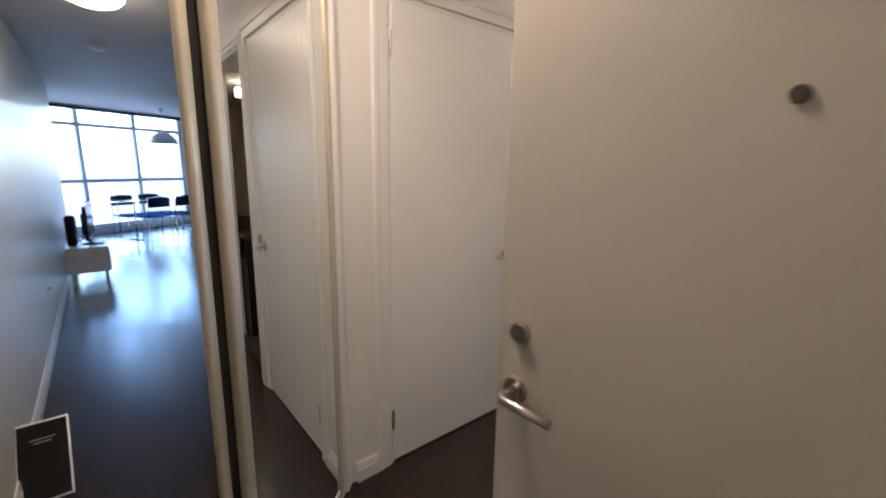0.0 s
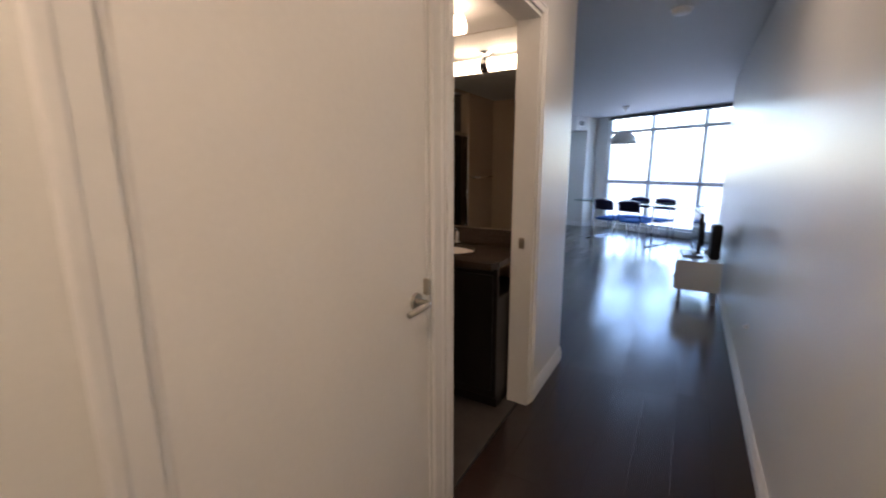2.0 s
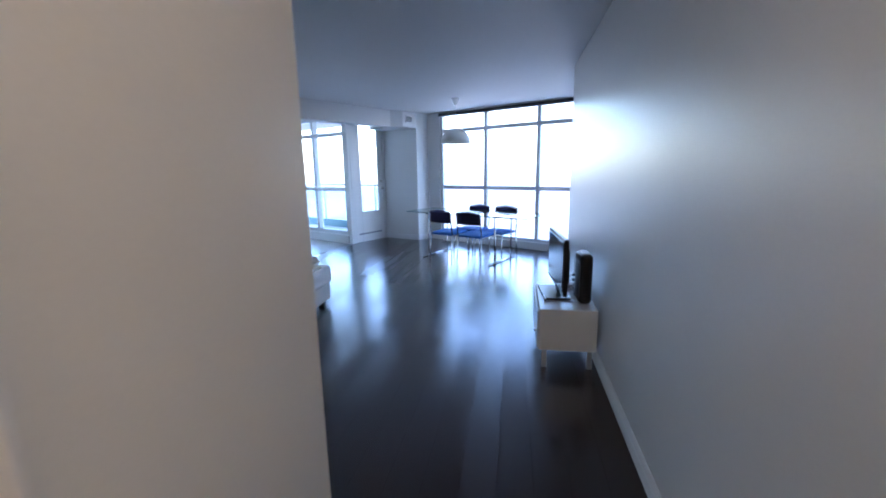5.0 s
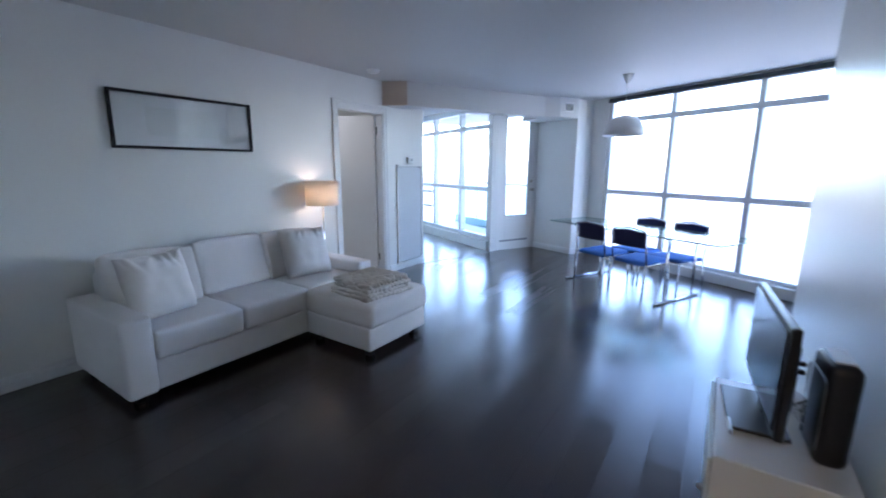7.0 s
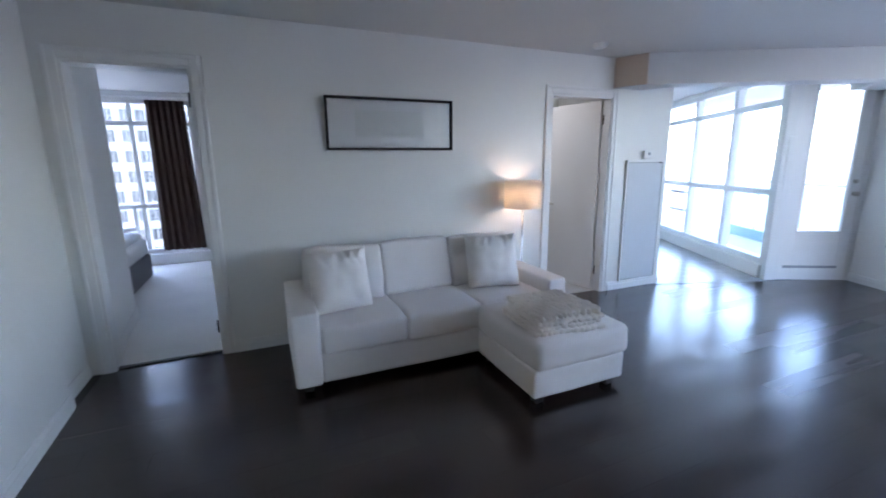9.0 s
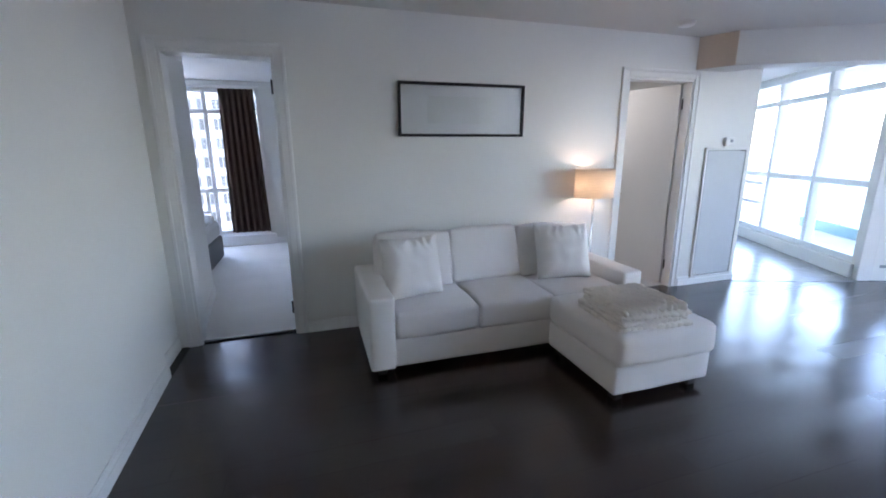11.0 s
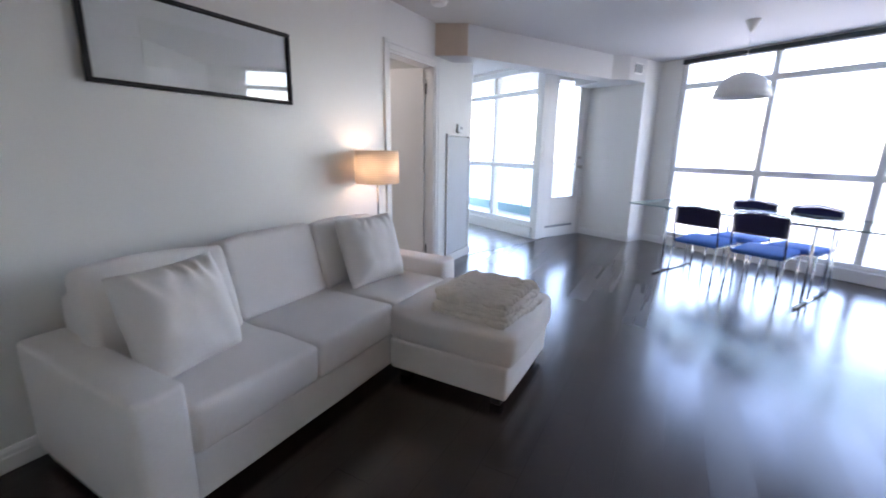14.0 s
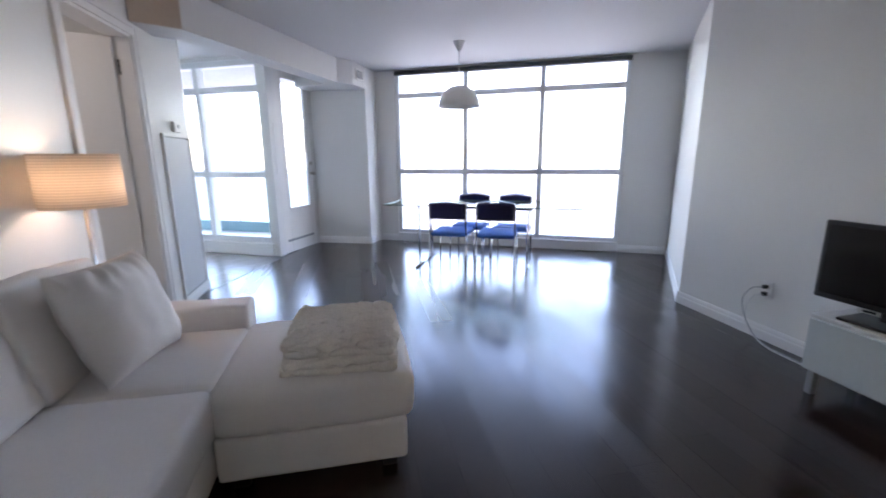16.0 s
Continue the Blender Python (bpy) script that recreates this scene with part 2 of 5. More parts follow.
def rbox(bm, size, loc, rz=0.0, bevel=0.0, seg=2, m=None):
    """A block with rounded edges, added to bm."""
    t = bmesh.new()
    bmesh.ops.create_cube(t, size=1.0)
    bmesh.ops.scale(t, vec=size, verts=t.verts)
    if bevel:
        bmesh.ops.bevel(t, geom=t.edges[:], offset=min(bevel, min(size) * 0.49), segments=seg, affect="EDGES", profile=0.5)
    mat = pose(*loc, 0, 0, rz)
    if m is not None:
        mat = m @ mat
    bmesh.ops.transform(t, matrix=mat, verts=t.verts)
    tmp = bpy.data.meshes.new("tmp")
    t.to_mesh(tmp)
    t.free()
    bm.from_mesh(tmp)
    bpy.data.meshes.remove(tmp)
    return bm


def block(size, loc, rz=0.0, bevel=0.0, seg=2):
    return rbox(bmesh.new(), size, loc, rz, bevel, seg)


def tube(points, r, sides=10, closed=False):
    """A round bar along points."""
    bm = bmesh.new()
    pts = [Vector(p) for p in points]
    n = len(pts)
    rings, up = [], None
    for i, p in enumerate(pts):
        a = pts[i - 1] if (i > 0 or closed) else p
        b = pts[(i + 1) % n] if (i < n - 1 or closed) else p
        d = (b - a).normalized()
        if up is None:
            up = d.orthogonal().normalized()
        up = (up - d * up.dot(d)).normalized()
        side = d.cross(up)
        rings.append([bm.verts.new(p + r * (math.cos(k * math.tau / sides) * up + math.sin(k * math.tau / sides) * side)) for k in range(sides)])
    for i in range(n if closed else n - 1):
        a, b = rings[i], rings[(i + 1) % n]
        for k in range(sides):
            bm.faces.new((a[k], a[(k + 1) % sides], b[(k + 1) % sides], b[k]))
    if not closed:
        bm.faces.new(rings[0][::-1])
        bm.faces.new(rings[-1])
    return bm


def bend(points, radius=0.03, steps=4):
    """Rounds the corners of a polyline."""
    pts = [Vector(p) for p in points]
    done = [pts[0]]
    for i in range(1, len(pts) - 1):
        a, b, c = pts[i - 1], pts[i], pts[i + 1]
        r = min(radius, (a - b).length * 0.45, (c - b).length * 0.45)
        p, q = b + (a - b).normalized() * r, b + (c - b).normalized() * r
        for k in range(steps + 1):
            t = k / steps
            done.append(p * (1 - t) ** 2 + b * 2 * t * (1 - t) + q * t ** 2)
    return done + [pts[-1]]


def lathe(profile, sides=32, loc=(0, 0, 0)):
    """A turned shape from (radius, height) pairs."""
    bm = bmesh.new()
    rings = []
    for r, z in profile:
        if r < 1e-5:
            rings.append([bm.verts.new((loc[0], loc[1], loc[2] + z))])
        else:
            rings.append([bm.verts.new((loc[0] + r * math.cos(k * math.tau / sides), loc[1] + r * math.sin(k * math.tau / sides), loc[2] + z)) for k in range(sides)])
    for a, b in zip(rings, rings[1:]):
        for k in range(sides):
            k2 = (k + 1) % sides
            if len(a) == 1 and len(b) == 1:
                continue
            if len(a) == 1:
                bm.faces.new((a[0], b[k], b[k2]))
            elif len(b) == 1:
                bm.faces.new((a[k], a[k2], b[0]))
            else:
                bm.faces.new((a[k], a[k2], b[k2], b[k]))
    return bm


def prism(outline, z0, z1):
    """A flat-topped solid over a plan outline."""
    bm = bmesh.new()
    lo = [bm.verts.new((x, y, z0)) for x, y in outline]
    hi = [bm.verts.new((x, y, z1)) for x, y in outline]
    bm.faces.new(lo[::-1])
    bm.faces.new(hi)
    for i in range(len(outline)):
        j = (i + 1) % len(outline)
        bm.faces.new((lo[i], lo[j], hi[j], hi[i]))
    return bm


def cushion(sx, sy, sz, r=0.03, crown=0.02, rumple=0.0, seed=0.0, fine=7):
    """A soft upholstered block: rounded edges, slightly crowned faces, small rumples."""
    h = (sx / 2, sy / 2, sz / 2)
    def stops(a):
        q = min(r, a * 0.9)
        inner = [-(a - q) + 2 * (a - q) * i / fine for i in range(fine + 1)]
        return [-a, -a + 0.25 * q, -a + 0.6 * q] + inner + [a - 0.6 * q, a - 0.25 * q, a]
    ax = [stops(a) for a in h]
    bm = bmesh.new()
    seen = {}
    def vert(p):
        key = tuple(round(c, 5) for c in p)
        if key not in seen:
            c = Vector([max(-(a - min(r, a * 0.9)), min(a - min(r, a * 0.9), v)) for a, v in zip(h, p)])
            d = Vector(p) - c
            o = c + d.normalized() * max(abs(d[0]), abs(d[1]), abs(d[2])) if d.length > 1e-7 else Vector(p)
            n = [v / a for v, a in zip(o, h)]
            bulge = [(1 - n[(i + 1) % 3] ** 2) * (1 - n[(i + 2) % 3] ** 2) for i in range(3)]
            o += Vector([crown * bulge[i] * n[i] for i in range(3)])
            if rumple:
                o += rumple * noise.noise_vector(Vector((o.x * 7 + seed, o.y * 7, o.z * 7))) + 0.5 * rumple * noise.noise_vector(Vector((o.x * 19, o.y * 19 + seed, o.z * 19)))
            seen[key] = bm.verts.new(o)
        return seen[key]
    for k in range(3):
        i, j = (k + 1) % 3, (k + 2) % 3
        for sgn in (-1, 1):
            for a0, a1 in zip(ax[i], ax[i][1:]):
                for b0, b1 in zip(ax[j], ax[j][1:]):
                    quad = []
                    for a, b in ((a0, b0), (a1, b0), (a1, b1), (a0, b1)):
                        p = [0, 0, 0]
                        p[k], p[i], p[j] = sgn * h[k], a, b
                        quad.append(vert(p))
                    bm.faces.new(quad if sgn > 0 else quad[::-1])
    return bm


def wall(name, a, b, z0, z1, th, mat, openings=(), label="smooth light grey painted wall", ext=(0.0, 0.0)):
    """A wall whose inner face runs from a to b, room on the left; openings (s0, s1, z0, z1) go through it."""
    d = Vector((b[0] - a[0], b[1] - a[1], 0))
    length = d.length
    m = Matrix.Translation((a[0], a[1], 0)) @ Matrix.Rotation(math.atan2(d.y, d.x), 4, "Z")
    bm = bmesh.new()
    def piece(s0, s1, lo, hi):
        if s1 - s0 > 1e-4 and hi - lo > 1e-4:
            rbox(bm, (s1 - s0, th, hi - lo), ((s0 + s1) / 2, -th / 2, (lo + hi) / 2))
    s = -ext[0]
    for s0, s1, lo, hi in sorted(openings):
        piece(s, s0, z0, z1)
        piece(s0, s1, z0, lo)
        piece(s0, s1, hi, z1)
        s = s1
    piece(s, length + ext[1], z0, z1)
    ob = part(name, bm, mat)
    ob.matrix_basis = m
    return tagged(ob, label, "wall", kind="structure")


def baseboard(a, b, h=0.095, off=0.0, mat=None):
    """White skirting along a wall foot, room on the left."""
    d = Vector((b[0] - a[0], b[1] - a[1], 0))
    m = Matrix.Translation((a[0], a[1], 0)) @ Matrix.Rotation(math.atan2(d.y, d.x), 4, "Z")
    prof = [(0.0, 0.0), (0.016, 0.0), (0.016, h * 0.62), (0.012, h * 0.7), (0.011, h * 0.86), (0.006, h), (0.0, h)]
    bm = bmesh.new()
    r0 = [bm.verts.new((0, y + 0.001 + off, z + 0.001)) for y, z in prof]
    r1 = [bm.verts.new((d.length, y + 0.001 + off, z + 0.001)) for y, z in prof]
    bm.faces.new(r0)
    bm.faces.new(r1[::-1])
    for i in range(len(prof)):
        j = (i + 1) % len(prof)
        bm.faces.new((r0[i], r1[i], r1[j], r0[j]))
    ob = part("baseboard", bm, mat or TRIM)
    ob.matrix_basis = m
    return tagged(ob, "white painted wooden baseboard along the wall", "baseboard", kind="structure")


def lever(parent, loc, rz, side=1, mat=None, along=1):
    """A round-rose lever handle that stands out along local -y."""
    mat = mat or NICKEL
    h = part("handle", tube(bend([(0, 0, 0), (0, -0.055, 0), (along * 0.115, -0.058, 0)], 0.018), 0.0095, 12), mat, parent, "satin nickel lever handle", True)
    h.matrix_basis = pose(*loc, 0, 0, rz)
    bm = bmesh.new()
    bmesh.ops.create_cone(bm, cap_ends=True, segments=28, radius1=0.027, radius2=0.025, depth=0.01)
    bmesh.ops.transform(bm, matrix=pose(0, -0.005, 0, 90, 0, 0), verts=bm.verts)
    r = part("rose", bm, mat, h)
    return h


def frame_bars(width, height, depth, bar, mullions=(), transoms=(), bar_m=None):
    """Boxes of a window frame in its own plane: x along, z up."""
    bars = []
    bm_ = bar_m or bar
    bars.append(("frame", (bar, depth, height), (bar / 2, 0, height / 2)))
    bars.append(("frame", (bar, depth, height), (width - bar / 2, 0, height / 2)))
    bars.append(("frame", (width - 2 * bar, depth * 0.96, bar), (width / 2, 0, bar / 2)))
    bars.append(("frame", (width - 2 * bar, depth * 0.96, bar), (width / 2, 0, height - bar / 2)))
    for s in mullions:
        bars.append(("mullion", (bm_, depth * 0.92, height - 2 * bar), (s, 0, height / 2)))
    for z in transoms:
        bars.append(("transom", (width - 2 * bar, depth * 0.84, bm_), (width / 2, 0, z)))
    return bars

# ---- plan ----
H = 2.42
U = Vector((0.889, -0.459, 0))
V = Vector((0.459, 0.889, 0))
WC, WA, CB, CF, PB = (8.836, -1.176), (10.745, 2.295), (10.451, 2.453), (10.738, 3.198), (9.894, 3.634)
SN = (PB[0] + 3.3 * V.x, PB[1] + 3.3 * V.y)
D1 = (3.386, 4.09, 2.07)
D2 = (7.057, 7.807, 2.05)
NY, HY = 4.10, 1.075

# ---- ground and sky line outside ----
g = part("ground", prism([(-1800, -1800), (1800, -1800), (1800, 1800), (-1800, 1800)], -46.0, -45.0), GROUND)
tagged(g, "pale hazy city ground far below the windows", "ground", kind="structure")

# ---- walls ----
wall("wall_south", (0.68, 0), (7.27, 0), 0, H, 0.12, WALL)
wall("wall_angled", (7.27, 0), WC, 0, H, 0.12, WALL)
win_len = (Vector(WA) - Vector(WC)).length
W0, W1 = 0.589, 3.66
wall("wall_window", WC, WA, 0, H, 0.14, WALL, [(W0, W1, 0.13, 2.40)], ext=(0.15, 0.0))
wall("wall_column", WA, CB, 0, H, 0.12, WALL)
wall("wall_beside_balcony_door", CB, CF, 0, H, 0.12, WALL)
door_len = (Vector(CF) - Vector(PB)).length
wall("wall_balcony_door", CF, PB, 0, H, 0.10, WALL, [(0.05, 0.86, 0.0, 2.30)])
sol_len = 3.3
wall("wall_solarium_window", PB, SN, 0, H, 0.14, TRIM, [(0.06, sol_len - 0.05, 0.17, 2.38)], label="white painted low wall under the solarium glazing")
wall("wall_solarium_north", SN, (8.66, SN[1]), 0, H, 0.12, WALL)
wall("wall_solarium_west", (8.66, SN[1]), (8.66, NY + 0.14), 0, H, 0.12, WALL)
wall("wall_north", (8.66, NY), (3.25, NY), 0, H, 0.14, WALL, [(8.66 - D2[1], 8.66 - D2[0], 0, D2[2]), (8.66 - D1[1], 8.66 - D1[0], 0, D1[2])])
wall("wall_jog", (3.25, NY), (3.25, 3.65), 0, H, 0.12, WALL, ext=(0.14, 0.0))
wall("wall_west", (3.30, 3.65), (3.398, HY + 0.12), 0, H, 0.12, WALL)
C0, C1, B0, B1 = 0.85, 1.68, 1.812, 2.722
wall("wall_hall_north", (3.40, HY), (0.62, HY), 0, H, 0.12, WALL, [(3.40 - C1, 3.40 - C0, 0, 2.085), (3.40 - B1, 3.40 - B0, 0, 2.085)])
wall("wall_closet", (0.64, 1.22), (-0.56, 0.02), 0, H, 0.10, WALL)
wall("wall_foyer_west", (-0.47, -0.01), (-0.47, -0.85), 0, H, 0.12, WALL)
wall("wall_entry", (-0.47, -0.85), (0.68, -0.85), 0, H, 0.12, WALL, [(0.15, 1.08, 0, 2.06)], ext=(0.12, 0.12))
wall("wall_foyer_east", (0.68, -0.85), (0.68, -0.12), 0, H, 0.12, WALL)
wall("wall_corridor_far", (2.2, -2.4), (-2.2, -2.4), 0, H, 0.1, WALL)
wall("wall_corridor_west", (-2.2, -0.97), (-2.2, -2.4), 0, H, 0.1, WALL)
wall("wall_corridor_east", (2.2, -2.4), (2.2, -0.12), 0, H, 0.1, WALL)
wall("wall_corridor_near", (-0.59, -0.97), (-2.2, -0.97), 0, H, 0.1, WALL)
# bathroom
wall("wall_bath_east", (3.02, HY + 0.12), (3.02, 2.55), 0, 2.30, 0.12, BATHWALL, label="beige painted bathroom wall behind the vanity")
wall("wall_bath_north", (3.02, 2.55), (0.5, 2.55), 0, 2.30, 0.10, BATHWALL, [(1.065, 1.855, 0.0, 2.149)], label="beige painted bathroom wall with a shower recess")
wall("wall_bath_west", (0.5, 2.55), (0.5, HY + 0.12), 0, 2.30, 0.1, BATHWALL, label="beige painted bathroom wall")
wall("wall_shower_back", (2.10, 3.35), (1.05, 3.35), 0, 2.30, 0.08, DARKTILE, label="dark stone tiled shower wall")
wall("wall_shower_east", (2.00, 2.65), (2.00, 3.35), 0, 2.30, 0.08, DARKTILE, label="dark stone tiled shower wall")
wall("wall_shower_west", (1.15, 3.35), (1.15, 2.65), 0, 2.30, 0.08, DARKTILE, label="dark stone tiled shower wall")
# bedroom
wall("wall_bedroom_passage", (3.24, 5.38), (3.36, NY + 0.14), 0, H, 0.11, WALL)
wall("wall_bedroom_south", (0.9, 5.38), (3.13, 5.38), 0, H, 0.1, WALL)
wall("wall_bedroom_west", (0.9, 7.8), (0.9, 5.38), 0, H, 0.1, WALL)
wall("wall_bedroom_window", (4.75, 7.8), (0.9, 7.8), 0, H, 0.14, WALL, [(1.12, 3.5, 0.18, 2.32)])
wall("wall_bedroom_east", (4.75, NY + 0.14), (4.75, 7.8), 0, H, 0.1, WALL)
# small room behind the open white door
wall("wall_den_west", (6.3, 5.9), (6.3, NY + 0.14), 0, H, 0.1, WALL)
wall("wall_den_north", (8.54, 5.9), (6.3, 5.9), 0, H, 0.1, WALL)

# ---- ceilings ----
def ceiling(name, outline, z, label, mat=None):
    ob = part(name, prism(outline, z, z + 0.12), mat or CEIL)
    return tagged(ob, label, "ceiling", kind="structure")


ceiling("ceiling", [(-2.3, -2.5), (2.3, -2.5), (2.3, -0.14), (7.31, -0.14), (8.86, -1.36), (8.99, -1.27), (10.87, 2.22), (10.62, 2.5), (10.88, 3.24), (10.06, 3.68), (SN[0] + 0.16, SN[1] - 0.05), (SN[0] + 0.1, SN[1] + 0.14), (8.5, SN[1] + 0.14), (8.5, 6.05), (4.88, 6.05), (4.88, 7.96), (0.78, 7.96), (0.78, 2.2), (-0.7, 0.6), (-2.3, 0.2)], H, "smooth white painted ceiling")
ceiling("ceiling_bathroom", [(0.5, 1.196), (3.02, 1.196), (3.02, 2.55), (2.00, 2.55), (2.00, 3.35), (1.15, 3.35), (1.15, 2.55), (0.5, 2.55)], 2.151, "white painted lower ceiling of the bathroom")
# dropped bulkhead along the solarium and the balcony door
def uv(u, v):
    p = u * U + v * V
    return (p.x, p.y)


bulk = part("bulkhead", prism([(7.81, NY - 0.002), (7.95, 3.82), uv(7.55, 7.05), uv(7.76, 6.945), uv(8.08, 6.945), CB, (CF[0] - 0.003, CF[1] - 0.004), uv(7.72, 7.768), uv(7.60, 7.27), uv(5.55, 7.27), (8.18, NY - 0.002)], 2.135, H - 0.002), CEIL)
# Thin beige panel over the bulkhead's west end, which is otherwise ceiling white
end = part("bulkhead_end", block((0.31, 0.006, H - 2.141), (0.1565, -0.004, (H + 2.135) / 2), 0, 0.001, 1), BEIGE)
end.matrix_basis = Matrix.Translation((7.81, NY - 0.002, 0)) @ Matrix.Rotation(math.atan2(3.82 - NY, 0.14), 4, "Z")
tagged(end, "flat beige end face of the ceiling bulkhead", "bulkhead", kind="structure")
tagged(bulk, "white painted dropped ceiling bulkhead over the solarium opening", "bulkhead", kind="structure")

# ---- floors under the planks ----
sub = part("floor", prism([(-2.3, -2.5), (2.3, -2.5), (2.3, -0.12), (7.3, -0.12), (8.86, -1.3), (10.8, 2.3), (10.6, 2.5), (10.8, 3.25), (10.0, 3.68), (SN[0] + 0.05, SN[1]), (SN[0], SN[1] + 0.1), (8.5, SN[1] + 0.1), (8.5, 4.24), (3.2, 4.24), (3.2, 1.15), (0.6, 1.15), (-0.7, 0.1), (-2.3, 0.1)], -0.12, -0.012), SUB)
tagged(sub, "dark espresso laminate plank floor with a soft gloss", "floor", kind="structure")
fs = part("floor_solarium", prism([(8.45, 4.09), (PB[0], 3.575), (SN[0] - 0.01, SN[1] - 0.01), (8.45, SN[1] - 0.01)], -0.0118, -0.004), GROUT)
tagged(fs, "pale grey glossy tiled floor of the solarium", "floor", kind="structure")
ts = part("threshold", block((1.53, 0.016, 0.007), (0.765, 0, 0.0005), 0, 0.002, 1), GREYALU, fs, "thin metal strip between tile and laminate")
ts.matrix_basis = Matrix.Translation((8.45, 4.093, 0)) @ Matrix.Rotation(math.atan2(-0.3395, 0.9406), 4, "Z")
fb = part("floor_bedroom", prism([(0.8, 5.3), (3.0, 5.3), (3.0, NY + 0.07), (4.85, NY + 0.07), (4.85, 7.9), (0.8, 7.9)], -0.1, 0.008), CARPET)
tagged(fb, "light grey wall to wall bedroom carpet", "carpet", kind="structure")
ft = part("floor_bathroom", prism([(0.7, HY + 0.06), (3.1, HY + 0.06), (3.1, 3.4), (0.5, 3.4), (0.5, 1.4)], -0.1, 0.003), SLATE)
tagged(ft, "dark stone tiled bathroom floor", "floor", kind="structure")
fd = part("floor_den", prism([(6.2, NY + 0.07), (8.5, NY + 0.07), (8.5, 5.9), (6.2, 5.9)], -0.1, 0.004), TILE)
tagged(fd, "light tiled floor of the small room", "floor", kind="structure")

# ---- baseboards ----
for a, b in (((0.70, 0), (7.27, 0)), ((7.275, 0), WC), (WC, (WC[0] + 0.589 * 0.482, WC[1] + 0.589 * 0.876)), ((WC[0] + 3.66 * 0.482, WC[1] + 3.66 * 0.876), WA), (WA, CB), (CB, CF),
             ((8.66, NY), (7.89, NY)), ((6.98, NY), (4.17, NY)), ((3.25, 4.08), (3.25, 3.66)), ((3.30, 3.65), (3.40, HY + 0.0)),
             ((3.40, HY), (2.768, HY)), ((0.775, HY), (0.665, HY)), ((-0.47, -0.03), (-0.47, -0.85)), ((0.68, -0.85), (0.68, 0.0)),
             ((8.66, SN[1]), (8.66, NY)), (SN, (8.66, SN[1])), ((3.24, 5.38), (3.36, NY + 0.15)), ((4.75, 7.8), (0.9, 7.8)), ((4.75, 4.3), (4.75, 7.8))):
    baseboard(a, b)


# ---- windows ----
def window(name, a, d, width, z0, height, mullions, transoms, label, mat, depth=0.07, bar=0.05, bar_m=0.05, back=0.07, glass_cells=True):
    """A glazed aluminium window: a is its start on the wall face, d the unit way along it."""
    m = Matrix.Translation((a[0], a[1], z0)) @ Matrix.Rotation(math.atan2(d[1], d[0]), 4, "Z") @ Matrix.Translation((0, -back, 0))
    w = thing(name, m, label, "window", kind="structure")
    for nm, size, loc in frame_bars(width, height, depth, bar, mullions, transoms, bar_m):
        part(nm, block(size, loc, 0, 0.006, 1), mat, w)
    xs = [bar] + list(mullions) + [width - bar]
    zs = [bar] + list(transoms) + [height - bar]
    for x0, x1 in zip(xs, xs[1:]):
        for z1_, z2_ in zip(zs, zs[1:]):
            p = part("pane", block((x1 - x0 - 0.02, 0.006, z2_ - z1_ - 0.02), ((x0 + x1) / 2, 0.0, (z1_ + z2_) / 2)), PANE, w)
            p.visible_shadow = False
    return w


wd = (Vector(WA) - Vector(WC)).normalized()
wa = (WC[0] + W0 * wd.x, WC[1] + W0 * wd.y)
ww = W1 - W0
win = window("window_1", wa, wd, ww, 0.13, 2.27, (ww / 3 + 0.01, 2 * ww / 3 + 0.01), (0.90, 1.95), "wide floor to ceiling window with white aluminium mullions, overcast daylight behind", ALU, depth=0.10, bar=0.05, bar_m=0.068)
part("blind_case", block((ww, 0.09, 0.055), (ww / 2, 0.06, 2.27 - 0.0275), 0, 0.008), DARKALU, win, "dark roller blind case along the head")
part("window_sill", block((ww, 0.03, 0.125), (ww / 2, 0.085, -0.066), 0, 0.006), TRIM, win, "white painted plinth under the glass")
sv = (V.x, V.y)
sw = sol_len - 0.11
sol = window("window_2", (PB[0] + 0.06 * V.x, PB[1] + 0.06 * V.y), sv, sw, 0.17, 2.21, (0.955, 1.955), (0.86, 1.88), "corner solarium window with pale aluminium mullions and balcony behind", ALU, depth=0.12, bar=0.07, bar_m=0.07)
part("window_sill", block((sw, 0.035, 0.16), (sw / 2, 0.088, -0.085), 0, 0.006), TRIM, sol, "white painted low sill under the glazing")
part("vent_sash", block((0.5, 0.05, 0.05), (2.35, 0.02, 0.72), 0, 0.006), ALU, sol)
part("vent_sash", block((0.5, 0.05, 0.05), (2.35, 0.02, 0.42), 0, 0.006), ALU, sol)
bw_ = 2.38
bwin = window("window_3", (4.75 - 1.12, 7.8), (-1, 0), bw_, 0.18, 2.14, (0.75, 1.6), (0.68, 1.82), "bedroom window with white frames facing a white apartment tower", TRIM, bar=0.06, bar_m=0.06)
part("window_sill", block((bw_ + 0.1, 0.05, 0.16), (bw_ / 2, 0.096, -0.09), 0, 0.006), TRIM, bwin, "white sill ledge under the bedroom window")
part("vent_sash", block((0.64, 0.05, 0.05), (1.17, 0.02, 0.36), 0, 0.006), TRIM, bwin)
part("vent_sash", block((0.05, 0.05, 0.36), (0.86, 0.021, 0.52), 0, 0.006), TRIM, bwin)
part("vent_sash", block((0.05, 0.05, 0.36), (1.48, 0.021, 0.52), 0, 0.006), TRIM, bwin)


